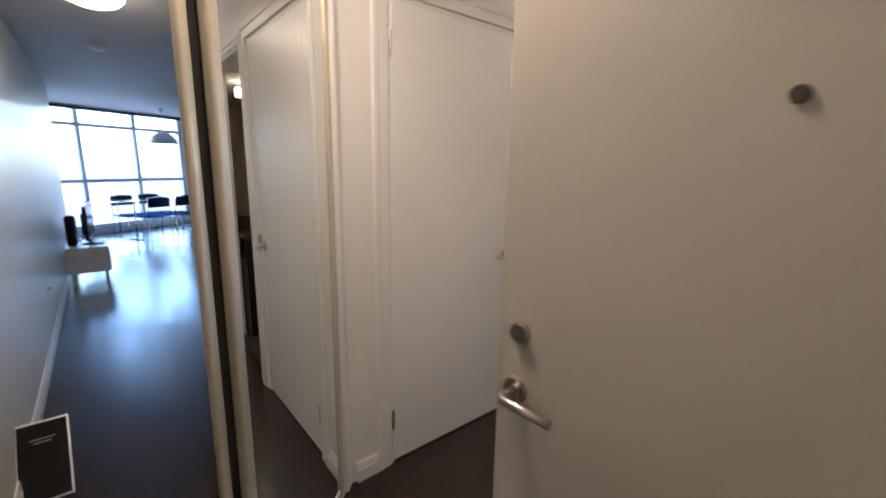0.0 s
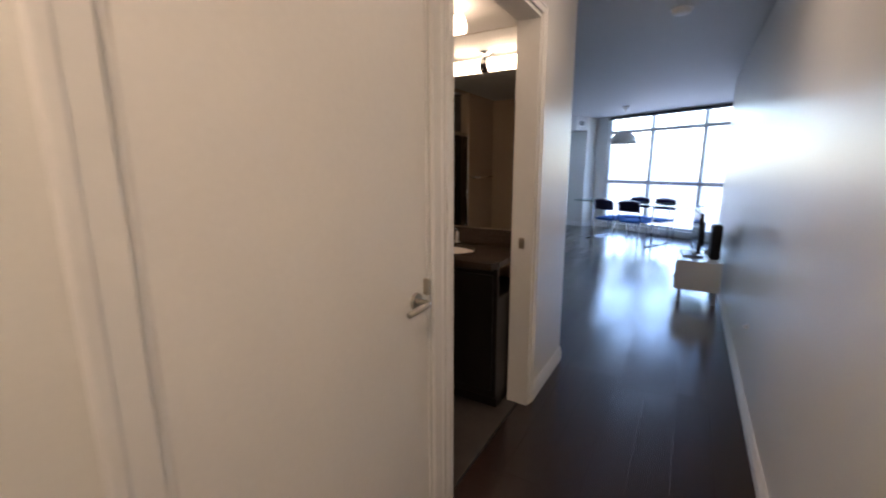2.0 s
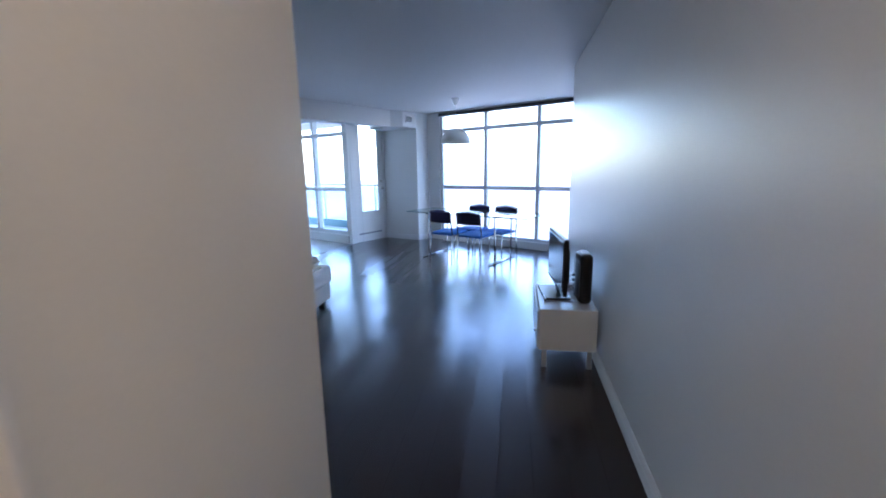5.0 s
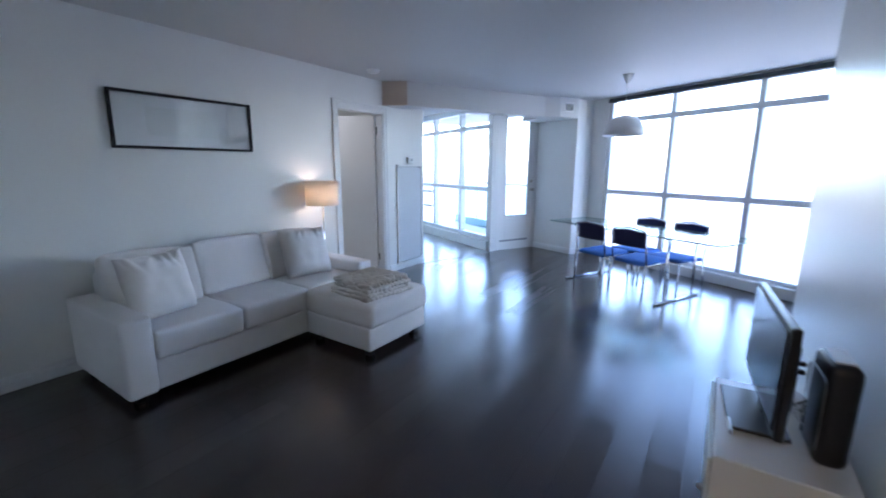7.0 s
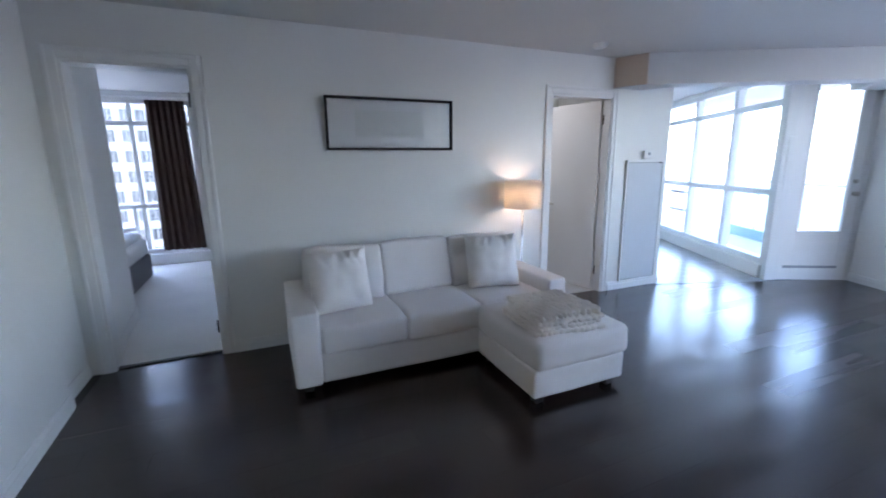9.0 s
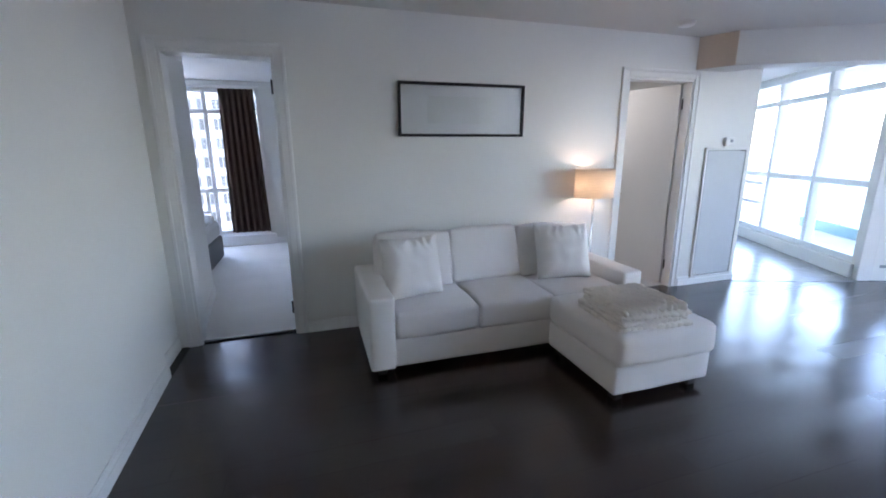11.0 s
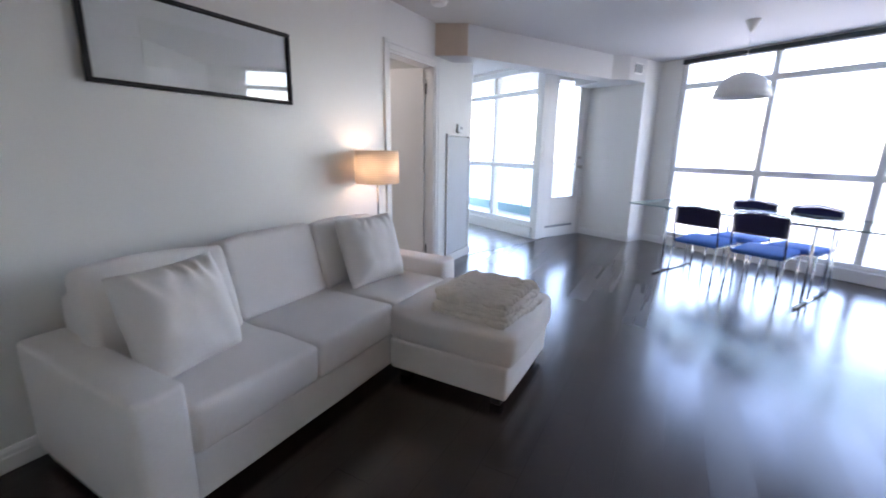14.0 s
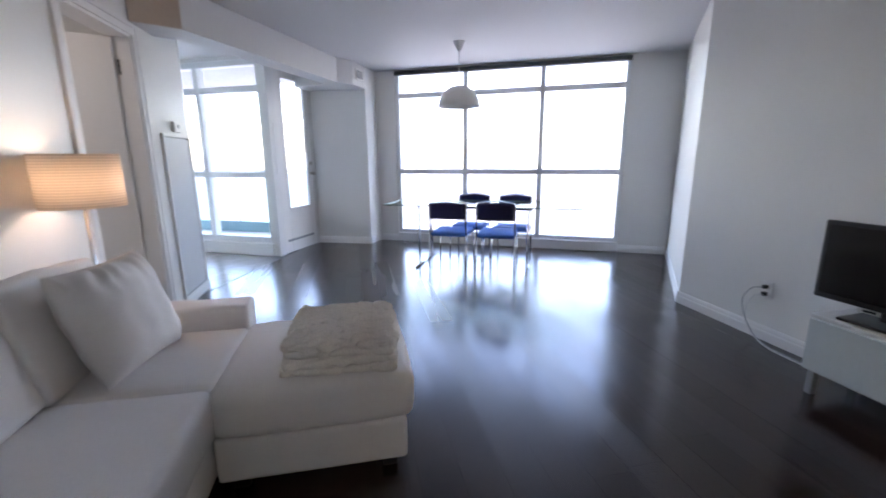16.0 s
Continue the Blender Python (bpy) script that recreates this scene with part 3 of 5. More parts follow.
# ---- doors ----
def casing(parent, x0, x1, top, w=0.075, t=0.018, y=0.0, jamb=0.12, side=-1):
    """Stepped trim and jamb boards round an opening from x0 to x1 in the parent's plane (x along, room at -y)."""
    for sx, x in ((-1, x0), (1, x1)):
        bm = bmesh.new()
        rbox(bm, (w, t * 0.7, top + w), (x + sx * w / 2, y + side * t * 0.35, (top + w) / 2), 0, 0.003, 1)
        rbox(bm, (w * 0.36, t, top + w), (x + sx * w * 0.8, y + side * t * 0.5, (top + w) / 2), 0, 0.005, 2)
        part("casing", bm, TRIM, parent)
        part("jamb", block((0.018, jamb, top), (x + (0.009 if sx < 0 else -0.009), y - side * jamb / 2, top / 2)), TRIM, parent)
    bm = bmesh.new()
    rbox(bm, (x1 - x0, t * 0.7, w), ((x0 + x1) / 2, y + side * t * 0.35, top + w / 2), 0, 0.003, 1)
    rbox(bm, (x1 - x0 + w * 1.2, t, w * 0.36), ((x0 + x1) / 2, y + side * t * 0.5, top + w * 0.8), 0, 0.005, 2)
    part("casing", bm, TRIM, parent)
    part("jamb", block((x1 - x0 - 0.036, jamb, 0.018), ((x0 + x1) / 2, y - side * jamb / 2, top - 0.009)), TRIM, parent)


def hinge(parent, loc, rz=0, mat=None, label="dark metal hinge"):
    bm = bmesh.new()
    bmesh.ops.create_cone(bm, cap_ends=True, segments=10, radius1=0.007, radius2=0.007, depth=0.095)
    h = part("hinge", bm, mat or DARKMETAL, parent, label)
    h.matrix_basis = pose(*loc, 0, 0, rz)


def hinged_leaf(parent, hx, hy, width, height, rz, mat, thick=0.038):
    """A flush leaf that hangs at (hx, hy) and runs along its own +x, turned by rz."""
    leaf = part("leaf", block((width, thick, height), (width / 2, 0, height / 2 + 0.008), 0, 0.003, 1), mat, parent)
    leaf.matrix_basis = pose(hx, hy, 0, 0, 0, rz)
    return leaf


# closed closet door in the hall
dc = thing("door_1", pose(0, HY, 0), "closed flush white closet door with satin nickel lever", "door", kind="structure")
casing(dc, C0, C1, 2.085)
leaf = hinged_leaf(dc, C0 + 0.02, 0.021, C1 - C0 - 0.04, 2.062, 0, DOOR)
lever(leaf, (C1 - C0 - 0.11, -0.019, 0.95), 0, along=-1)
bm = bmesh.new()
rbox(bm, (0.012, 0.022, 0.055), (C1 - C0 - 0.057, -0.028, 0.985), 0, 0.003)
part("latch", bm, NICKEL, leaf)
for z in (0.235, 1.90):
    hinge(dc, (C0 + 0.012, -0.006, z), 0, NICKEL, "satin nickel hinge")
# bathroom doorway (door swung out of sight inside)
db = thing("door_2", pose(0, HY, 0), "open bathroom doorway with white trim and strike plate", "doorway", kind="structure")
casing(db, B0, B1, 2.085, w=0.045)
part("strike_plate", block((0.004, 0.032, 0.06), (B1 - 0.020, 0.06, 0.95), 0, 0.001, 1), NICKEL, db, "satin nickel strike plate")
# bedroom door, swung fully into the bedroom
d1 = thing("door_3", pose(0, NY, 0), "open white bedroom door swung against the side, in white trim", "door", kind="structure")
casing(d1, D1[0], D1[1], D1[2], jamb=0.14)
leaf = hinged_leaf(d1, D1[1] - 0.012, 0.165, 0.68, 2.03, 84, DOOR)
lever(leaf, (0.62, 0.019, 0.95), 180, along=1)
lever(leaf, (0.62, -0.019, 0.95), 0, along=-1)
for z in (0.22, 1.86):
    hinge(d1, (D1[1] - 0.028, 0.02, z), 180)
part("threshold", block((D1[1] - D1[0], 0.03, 0.012), ((D1[0] + D1[1]) / 2, 0.05, 0.007), 0, 0.004, 1), DARKMETAL, d1, "thin metal carpet bar")
# white door beside the lamp, open inwards
d2 = thing("door_4", pose(0, NY, 0), "white flush door standing wide open inwards, in white trim", "door", kind="structure")
casing(d2, D2[0], D2[1], D2[2], jamb=0.14)
leaf = hinged_leaf(d2, D2[1] - 0.022, 0.11, 0.70, 2.02, 180 - 76, DOOR)
lever(leaf, (0.63, 0.019, 0.93), 180, along=1)
for z in (0.228, 1.838):
    hinge(d2, (D2[1] - 0.026, 0.085, z), 180)
# entry door, held open against the foyer wall
de = thing("door_5", pose(0, -0.85, 0), "open beige flush entry door with peephole, lock and lever", "door", kind="structure")
casing(de, -0.32, 0.61, 2.06, jamb=0.12, side=1)
leaf = hinged_leaf(de, 0.60, 0.03, 0.925, 2.05, 94.3, ENTRY, 0.044)
lever(leaf, (0.876, 0.022, 0.980), 180, along=1)
for rad, dep, zz, mt, nm in ((0.021, 0.016, 1.105, NICKEL, "lock_cylinder"), (0.011, 0.006, 0.0, DARKMETAL, "peephole")):
    bm = bmesh.new()
    bmesh.ops.create_cone(bm, cap_ends=True, segments=24, radius1=rad, radius2=rad * 0.9, depth=dep)
    x, z = (0.868, zz) if zz else (0.503, 1.511)
    bmesh.ops.transform(bm, matrix=pose(x, 0.022 + dep / 2, z, -90, 0, 0), verts=bm.verts)
    part(nm, bm, mt, leaf)
# balcony door with a tall glass light
bm_door = Matrix.Translation((CF[0], CF[1], 0)) @ Matrix.Rotation(math.atan2(PB[1] - CF[1], PB[0] - CF[0]), 4, "Z")
dy = thing("door_6", bm_door, "white balcony door with a tall glass panel and nickel knob", "door", kind="structure")
bm = bmesh.new()
for size, loc in (((0.118, 0.045, 2.295), (0.109, -0.03, 1.1475)), ((0.208, 0.045, 2.295), (0.752, -0.03, 1.1475)), ((0.48, 0.045, 0.585), (0.408, -0.03, 0.2925)), ((0.48, 0.045, 0.085), (0.408, -0.03, 2.2525))):
    rbox(bm, size, loc, 0, 0.003, 1)
lf = part("leaf", bm, DOOR, dy)
p = part("pane", block((0.478, 0.01, 1.624), (0.408, -0.03, 1.3975)), PANE, lf)
p.visible_shadow = False
for size, loc in (((0.50, 0.008, 0.025), (0.408, -0.0055, 0.578)), ((0.025, 0.008, 1.62), (0.164, -0.0055, 1.40)), ((0.025, 0.008, 1.62), (0.652, -0.0055, 1.40))):
    part("glazing_bead", block(size, loc, 0, 0.003, 1), TRIM, lf)
part("sweep", block((0.60, 0.01, 0.03), (0.45, -0.004, 0.16), 0, 0.003, 1), GREYALU, lf)
kn = part("knob", lathe([(0.0, 0.0), (0.024, 0.002), (0.024, 0.008), (0.011, 0.014), (0.011, 0.035), (0.027, 0.045), (0.027, 0.06), (0.0, 0.068)], 20), NICKEL, lf, "satin nickel knob", True)
kn.matrix_basis = pose(0.105, -0.008, 1.02, -90, 0, 0)
kn2 = part("deadbolt", lathe([(0.0, 0.0), (0.026, 0.0), (0.024, 0.016), (0.0, 0.018)], 20), NICKEL, lf, "round nickel deadbolt", True)
kn2.matrix_basis = pose(0.105, -0.008, 1.16, -90, 0, 0)
# corner post between balcony door and solarium glass
post = part("corner_post", block((0.12, 0.03, 2.38), (door_len - 0.05, 0.008, 1.19), 0, 0.004, 1), TRIM)
post.matrix_basis = bm_door
tagged(post, "white painted corner post beside the balcony door", "post", kind="structure")
wb = part("trim", block((0.07, 0.012, 0.62), (door_len - 0.075, 0.028, 1.35), 0, 0.004, 1), TRIM)
wb.matrix_basis = bm_door
tagged(wb, "slim white trim board on the corner post", "trim", kind="structure")


# ---- mirrored closet at the entry ----
def mirror_closet():
    # local x runs along the mirror from its north-east end, local -y faces the hall
    m = Matrix.Translation((0.615, 1.075, 0)) @ Matrix.Rotation(radians(225), 4, "Z")
    t = thing("mirror_closet", m, "two sliding mirror closet doors in cream metal frames", "closet")
    # room lies at local +y
    for x0, x1, y in ((0.045, 0.725, -0.012), (0.740, 1.52, -0.012 - 0.03)):
        panel = part("mirror_panel", block((x1 - x0 - 0.06, 0.006, 2.22), ((x0 + x1) / 2, y + 0.009, 1.16)), MIRROR, t, "tall mirror panel")
        for size, loc in (((0.035, 0.026, 2.30), (x0 + 0.0175, y + 0.008, 1.16)), ((0.035, 0.026, 2.30), (x1 - 0.0175, y + 0.008, 1.16)), ((x1 - x0 - 0.07, 0.024, 0.04), ((x0 + x1) / 2, y + 0.008, 0.03)), ((x1 - x0 - 0.07, 0.024, 0.04), ((x0 + x1) / 2, y + 0.008, 2.29))):
            part("frame", block(size, loc, 0, 0.006, 2), FRAMECREAM, panel)
    # Black strip added to darken the gap, where the grey wall would show
    part("brush_seal", block((0.03, 0.012, 2.28), (0.732, -0.024, 1.16)), FOOT, t, "black strip put in to darken the gap between the doors")
    part("track", block((1.5, 0.08, 0.012), (0.77, -0.03, 0.007), 0, 0.002, 1), FRAMECREAM, t)
    part("track", block((1.5, 0.08, 0.10), (0.77, -0.03, 2.365), 0, 0.002, 1), FRAMECREAM, t)
    part("jamb", block((0.045, 0.07, 2.40), (0.022, -0.01, 1.205), 0, 0.004, 1), TRIM, t, "white painted closet jamb")
    part("jamb", block((0.045, 0.07, 2.40), (1.545, -0.03, 1.205), 0, 0.004, 1), TRIM, t, "white painted closet jamb")
    return t


FRAMECREAM = material("cream_metal_frame", (0.62, 0.57, 0.46), 0.3, 0.4, grain=0.03, stain=0.05)
mirror_closet()

# small framed card standing on the floor by the south wall
fc = thing("floor_sign", pose(1.27, 0.085, 0.001, 0, 0, -90), "small dark framed card tilted back on the floor", "sign")
tilt = Matrix.Rotation(radians(-42), 4, "X")
def card(nm, size, loc, mat):
    bm = block(size, loc, 0, 0.001, 1)
    bmesh.ops.transform(bm, matrix=tilt, verts=bm.verts)
    part(nm, bm, mat, fc)


card("panel", (0.17, 0.010, 0.34), (0, 0.0, 0.175), CARD)
for size, loc in (((0.18, 0.014, 0.008), (0, 0, 0.346)), ((0.18, 0.014, 0.008), (0, 0, 0.006)), ((0.008, 0.014, 0.33), (-0.087, 0, 0.176)), ((0.008, 0.014, 0.33), (0.087, 0, 0.176))):
    card("frame", size, loc, SILVER)
for z, w in ((0.27, 0.09), (0.255, 0.06)):
    card("print_line", (w, 0.002, 0.006), (0, -0.0062, z), GREYTXT)
part("prop", tube([(0.0, 0.16, 0.004), (0.0, 0.13, 0.14)], 0.004, 8), BLACKPL, fc)

# hall ceiling lamp and detector
def dome_light(x, y, mat):
    t = thing("ceiling_light", pose(x, y, H), "round frosted glass dome ceiling light, lit warm", "ceiling light", "dome ceiling lights")
    part("shade", lathe([(0.165, -0.012), (0.16, -0.035), (0.13, -0.066), (0.08, -0.085), (0.0, -0.092)], 40), mat, t, "glowing frosted dome", True)
    part("rim", lathe([(0.0, -0.0005), (0.18, -0.001), (0.18, -0.012), (0.166, -0.018), (0.15, -0.012)], 40), NICKEL, t, "metal rim", True)


dome_light(2.51, 0.50, BULB)
dome_light(0.22, 0.36, FOYERBULB)
dome_light(6.95, 5.0, DENBULB)
for x, y, nm in ((4.11, 0.54, "hall"), (7.29, 3.76, "living")):
    sd = thing("smoke_detector", pose(x, y, H), "round white smoke detector on the ceiling", "smoke detector")
    part("body", lathe([(0.0, -0.036), (0.04, -0.036), (0.058, -0.028), (0.064, -0.001), (0.0, -0.0005)], 32), PENDANT, sd, "", True)
    part("base_ring", lathe([(0.064, -0.0005), (0.072, -0.001), (0.072, -0.008), (0.064, -0.01)], 32), PENDANT, sd)


def outlet(x, y, z, rz, label, m=None):
    o = thing("wall_outlet", pose(x, y, z, 0, 0, rz) if m is None else m, label, "outlet")
    part("plate", block((0.072, 0.006, 0.115), (0, -0.003, 0), 0, 0.0025, 2), TRIM, o)
    for dz in (0.024, -0.024):
        s = part("socket", block((0.034, 0.004, 0.028), (0, -0.0072, dz), 0, 0.0015, 1), TRIM, o)
        part("slot", block((0.003, 0.002, 0.01), (-0.007, -0.0092, dz), 0), FOOT, s)
        part("slot", block((0.003, 0.002, 0.01), (0.007, -0.0092, dz), 0), FOOT, s)
    return o


sp = thing("wall_jack", pose(3.50, 0.0, 0.42, 0, 0, 180), "small white wall jack on the hall wall", "outlet")
part("plate", block((0.03, 0.012, 0.03), (0, -0.006, 0), 0, 0.004, 2), TRIM, sp)
part("nub", block((0.012, 0.016, 0.012), (0, -0.02, 0), 0, 0.003, 1), TRIM, sp)
ol = outlet(6.52, 0.0, 0.345, 180, "white double wall outlet with two plugs and cords")
for dz, s in ((0.024, 0.0), (-0.024, 0.02)):
    pl = thing("power_cord", pose(6.52, 0.0, 0.345 + dz), "grey power cord with a black plug", "cord")
    part("plug", block((0.03, 0.03, 0.026), (0, 0.026, 0), 0, 0.006, 2), BLACKPL, pl, "black plug")
    pts = [(0, 0.04, -0.002), (0.06 - s, 0.055, -0.015), (0.125 - s * 2, 0.06, -0.10), (0.10 - s, 0.06, -0.22), (-0.02, 0.07, -0.325 - dz), (-0.14, 0.09 + s, -0.341 - dz), (-0.35, 0.10 + s, -0.341 - dz), (-0.52, 0.10, -0.341 - dz)]
    part("cable", tube(bend(pts, 0.08, 6), 0.0032, 8), WHITECABLE if s else GREYALU, pl, "", True)


# ---- bathroom ----
def vanity():
    t = thing("vanity", pose(2.52, 1.20, 0.004), "espresso bathroom vanity with dark stone top and oval basin", "vanity")
    body = part("cabinet", block((0.47, 1.28, 0.58), (0.26, 0.645, 0.37), 0, 0.004, 1), ESPRESSO, t)
    part("top_rail", block((0.02, 1.28, 0.16), (0.037, 0.645, 0.743)), ESPRESSO, t)
    part("plinth", block((0.42, 1.26, 0.075), (0.28, 0.645, 0.04)), ESPRESSO, t)
    for i in range(3):
        part("cabinet_door", block((0.018, 0.40, 0.66), (0.016, 0.225 + i * 0.415, 0.46), 0, 0.003, 1), ESPRESSO, body)
    # top with an oval cut-out
    bm = bmesh.new()
    n, cx, cy, ax, ay = 48, 0.235, 0.465, 0.155, 0.215
    x0, x1, y0, y1 = -0.02, 0.498, 0.003, 1.30
    outer, inner = [], []
    for k in range(n):
        a = k * math.tau / n
        c, s = math.cos(a), math.sin(a)
        inner.append((cx + ax * c, cy + ay * s))
        t_ = min((x1 - cx) / c if c > 1e-6 else 9, (x0 - cx) / c if c < -1e-6 else 9, (y1 - cy) / s if s > 1e-6 else 9, (y0 - cy) / s if s < -1e-6 else 9)
        outer.append((cx + t_ * c, cy + t_ * s))
    rings = [[bm.verts.new((x, y, z)) for x, y in loop] for loop, z in ((inner, 0.825), (inner, 0.86), (outer, 0.86), (outer, 0.825))]
    for r0, r1 in zip(rings, rings[1:] + rings[:1]):
        for k in range(n):
            bm.faces.new((r0[k], r0[(k + 1) % n], r1[(k + 1) % n], r1[k]))
    part("countertop", bm, STONE, t, "polished dark brown stone top")
    bm = lathe([(1.0, 0.0), (0.97, -0.02), (0.86, -0.07), (0.6, -0.115), (0.2, -0.13), (0.0, -0.13)], 40)
    bmesh.ops.transform(bm, matrix=Matrix.Translation((cx, cy, 0.855)) @ Matrix.Diagonal((ax * 1.02, ay * 1.02, 1, 1)), verts=bm.verts)
    part("basin", bm, PORCELAIN, t, "white oval basin", True)
    part("backsplash", block((0.02, 1.29, 0.10), (0.485, 0.65, 0.911), 0, 0.002, 1), STONE, t, "dark stone backsplash")
    f = part("faucet", lathe([(0.0, 0.0), (0.026, 0.0), (0.024, 0.02), (0.018, 0.03), (0.018, 0.10), (0.012, 0.115), (0.0, 0.118)], 20), CHROME, t, "chrome single-lever faucet", True)
    f.matrix_basis = pose(0.425, cy, 0.86, 0, 0, -38) @ Matrix.Diagonal((1.0, 1.0, 0.72, 1))
    part("spout", tube(bend([(0, 0, 0.065), (-0.07, 0, 0.085), (-0.125, 0, 0.07), (-0.13, 0, 0.05)], 0.03), 0.012, 10), CHROME, f, "", True)
    part("tap_lever", tube(bend([(0, 0, 0.115), (-0.01, 0, 0.14), (-0.10, 0.0, 0.155)], 0.02), 0.007, 8), CHROME, f, "", True)
    return t


vanity()
bmir = part("bathroom_mirror", block((0.008, 1.24, 1.17), (3.012, 1.83, 1.56)), MIRROR)
tagged(bmir, "large frameless wall mirror above the vanity", "mirror")
vl = thing("vanity_light", pose(2.58, 1.70, 2.15), "two-tube frosted glass ceiling light with a chrome band, lit", "ceiling light")
part("canopy", lathe([(0.0, -0.0005), (0.055, -0.001), (0.055, -0.012), (0.02, -0.02), (0.02, -0.06), (0.0, -0.06)], 24), CHROME, vl, "", True)
for s in (-1, 1):
    bm = tube([(0, s * 0.03, -0.09), (0, s * 0.035, -0.09), (0, s * 0.25, -0.09), (0, s * 0.26, -0.09)], 0.045, 20)
    part("glass_tube", bm, TUBE, vl, "glowing frosted glass tube", True)
part("band", tube([(0, -0.028, -0.09), (0, 0.028, -0.09)], 0.049, 24), CHROME, vl)
bv = thing("ceiling_vent", pose(2.43, 2.38, 2.15), "square white slatted bathroom ceiling vent", "vent")
part("frame", block((0.25, 0.25, 0.012), (0, 0, -0.0065), 0, 0.003, 1), TRIM, bv)
for k in range(7):
    part("slat", block((0.20, 0.012, 0.008), (0, -0.085 + k * 0.028, -0.015)), BATHWALL, bv)
se = thing("shower_enclosure", pose(1.165, 2.56, 0.004), "framed smoked glass shower door in a dark tiled recess", "shower")
for size, loc in (((0.03, 0.03, 1.72), (0.015, 0, 0.86)), ((0.03, 0.03, 1.72), (0.775, 0, 0.86)), ((0.73, 0.03, 0.035), (0.395, 0, 1.702)), ((0.73, 0.03, 0.05), (0.395, 0, 0.026))):
    part("frame", block(size, loc, 0, 0.004, 1), CHROME, se, "chrome shower frame")
sp = part("pane", block((0.72, 0.008, 1.62), (0.395, 0, 0.87)), SMOKED, se)
part("handle", tube([(0.10, -0.035, 0.95), (0.10, -0.035, 1.10)], 0.008, 8), CHROME, sp)
tb = thing("towel_bar", pose(0.985, 2.55, 1.24), "chrome towel bar on the bathroom wall", "towel bar")
part("bar", tube([(-0.36, -0.06, 0), (0.14, -0.06, 0)], 0.008, 10), CHROME, tb, "", True)
for s in (-0.34, 0.12):
    part("bracket", block((0.03, 0.06, 0.03), (s, -0.032, 0), 0, 0.006, 2), CHROME, tb)
sh = thing("shower_valve", pose(1.56, 3.345, 1.15), "round chrome shower valve on dark tile", "shower valve")
vb = part("plate", lathe([(0.0, 0.0), (0.07, 0.0), (0.065, 0.012), (0.02, 0.02), (0.02, 0.05), (0.0, 0.05)], 24), CHROME, sh, "", True)
vb.matrix_basis = pose(0, 0, 0, 90, 0, 0)


# ---- living room: sofa and ottoman ----
def sofa():
    t = thing("sofa", pose(4.55, 3.20, 0.0), "light grey cloth three-seat sofa with loose cushions", "sofa")
    W, D, A = 2.03, 0.86, 0.165
    part("base", cushion(W - 2 * A + 0.01, D - 0.03, 0.20, 0.02, 0.004, 0.003, 1.0), SOFA, t, "", True).matrix_basis = pose(W / 2, D / 2 + 0.01, 0.15)
    for x in (A / 2, W - A / 2):
        part("armrest", cushion(A, D, 0.485, 0.022, 0.006, 0.004, x * 3), SOFA, t, "", True).matrix_basis = pose(x, D / 2, 0.292)
    part("backrest", cushion(W - 2 * A + 0.02, 0.16, 0.58, 0.03, 0.004, 0.003, 2.0), SOFA, t, "", True).matrix_basis = pose(W / 2, D - 0.085, 0.39)
    cw = (W - 2 * A) / 3
    for i in range(3):
        s = part("seat_cushion", cushion(cw - 0.004, 0.70, 0.185, 0.03, 0.012, 0.006, i * 3.1), SOFA, t, "", True)
        s.matrix_basis = pose(A + cw * (i + 0.5), 0.345, 0.339)
        b = part("back_cushion", cushion(cw - 0.006, 0.41, 0.165, 0.026, 0.02, 0.008, i * 5.3 + 2), SOFA, t, "", True)
        b.matrix_basis = pose(A + cw * (i + 0.5) - 0.025, 0.605, (0.604, 0.612, 0.606)[i], (70, 74, 75)[i], (1.2, -0.6, 0.8)[i], (-3.5, 0.6, 2.0)[i])
    for x in (0.08, W - 0.08):
        for y in (0.08, D - 0.08):
            part("foot", block((0.06, 0.06, 0.056), (x, y, 0.028), 0, 0.006, 1), FOOT, t)
    return t


def pillow(size, thick, seed):
    """A square scatter cushion with pinched corners."""
    bm = bmesh.new()
    n = 36
    grid = {}
    for side in (1, -1):
        for i in range(n + 1):
            for j in range(n + 1):
                x, y = 2 * i / n - 1, 2 * j / n - 1
                rim = i in (0, n) or j in (0, n)
                if rim and side < 0:
                    continue
                h = ((1 - x ** 4) * (1 - y ** 4)) ** 0.62
                k = 1 - 0.07 * (x * x * (1 - y * y) + y * y * (1 - x * x)) * 0.8
                pull = 0.012 * noise.noise(Vector((x * 2.2 + seed, y * 2.2, side)))
                fold = 0.034 * math.sin(17 * x + 5 * noise.noise(Vector((x * 2, y * 2, seed)))) * max(0.0, y) ** 4 * (1 if side > 0 else 0.4)
                grid[(side, i, j)] = bm.verts.new((x * size / 2 * k, y * size / 2 * k, side * (h * thick / 2 + (pull + fold) * h ** 0.5)))
    def g(side, i, j):
        return grid.get((side, i, j)) or grid[(1, i, j)]
    for side in (1, -1):
        for i in range(n):
            for j in range(n):
                f = [g(side, i, j), g(side, i + 1, j), g(side, i + 1, j + 1), g(side, i, j + 1)]
                bm.faces.new(f if side > 0 else f[::-1])
    return bm


sofa()
for i, (x, y, z, tilt, rz, ln) in enumerate(((4.90, 3.53, 0.628, 72, 9, 0.43), (6.13, 3.58, 0.636, 70, -10, 0.44))):
    t = thing("throw_pillow", pose(x, y, z, tilt, 0, rz), "plump light grey throw pillow leaning on the sofa cushions", "pillow", "pillows on the sofa")
    part("cover", pillow(ln, 0.21, i * 7.7 + 1), SOFA, t, "", True)


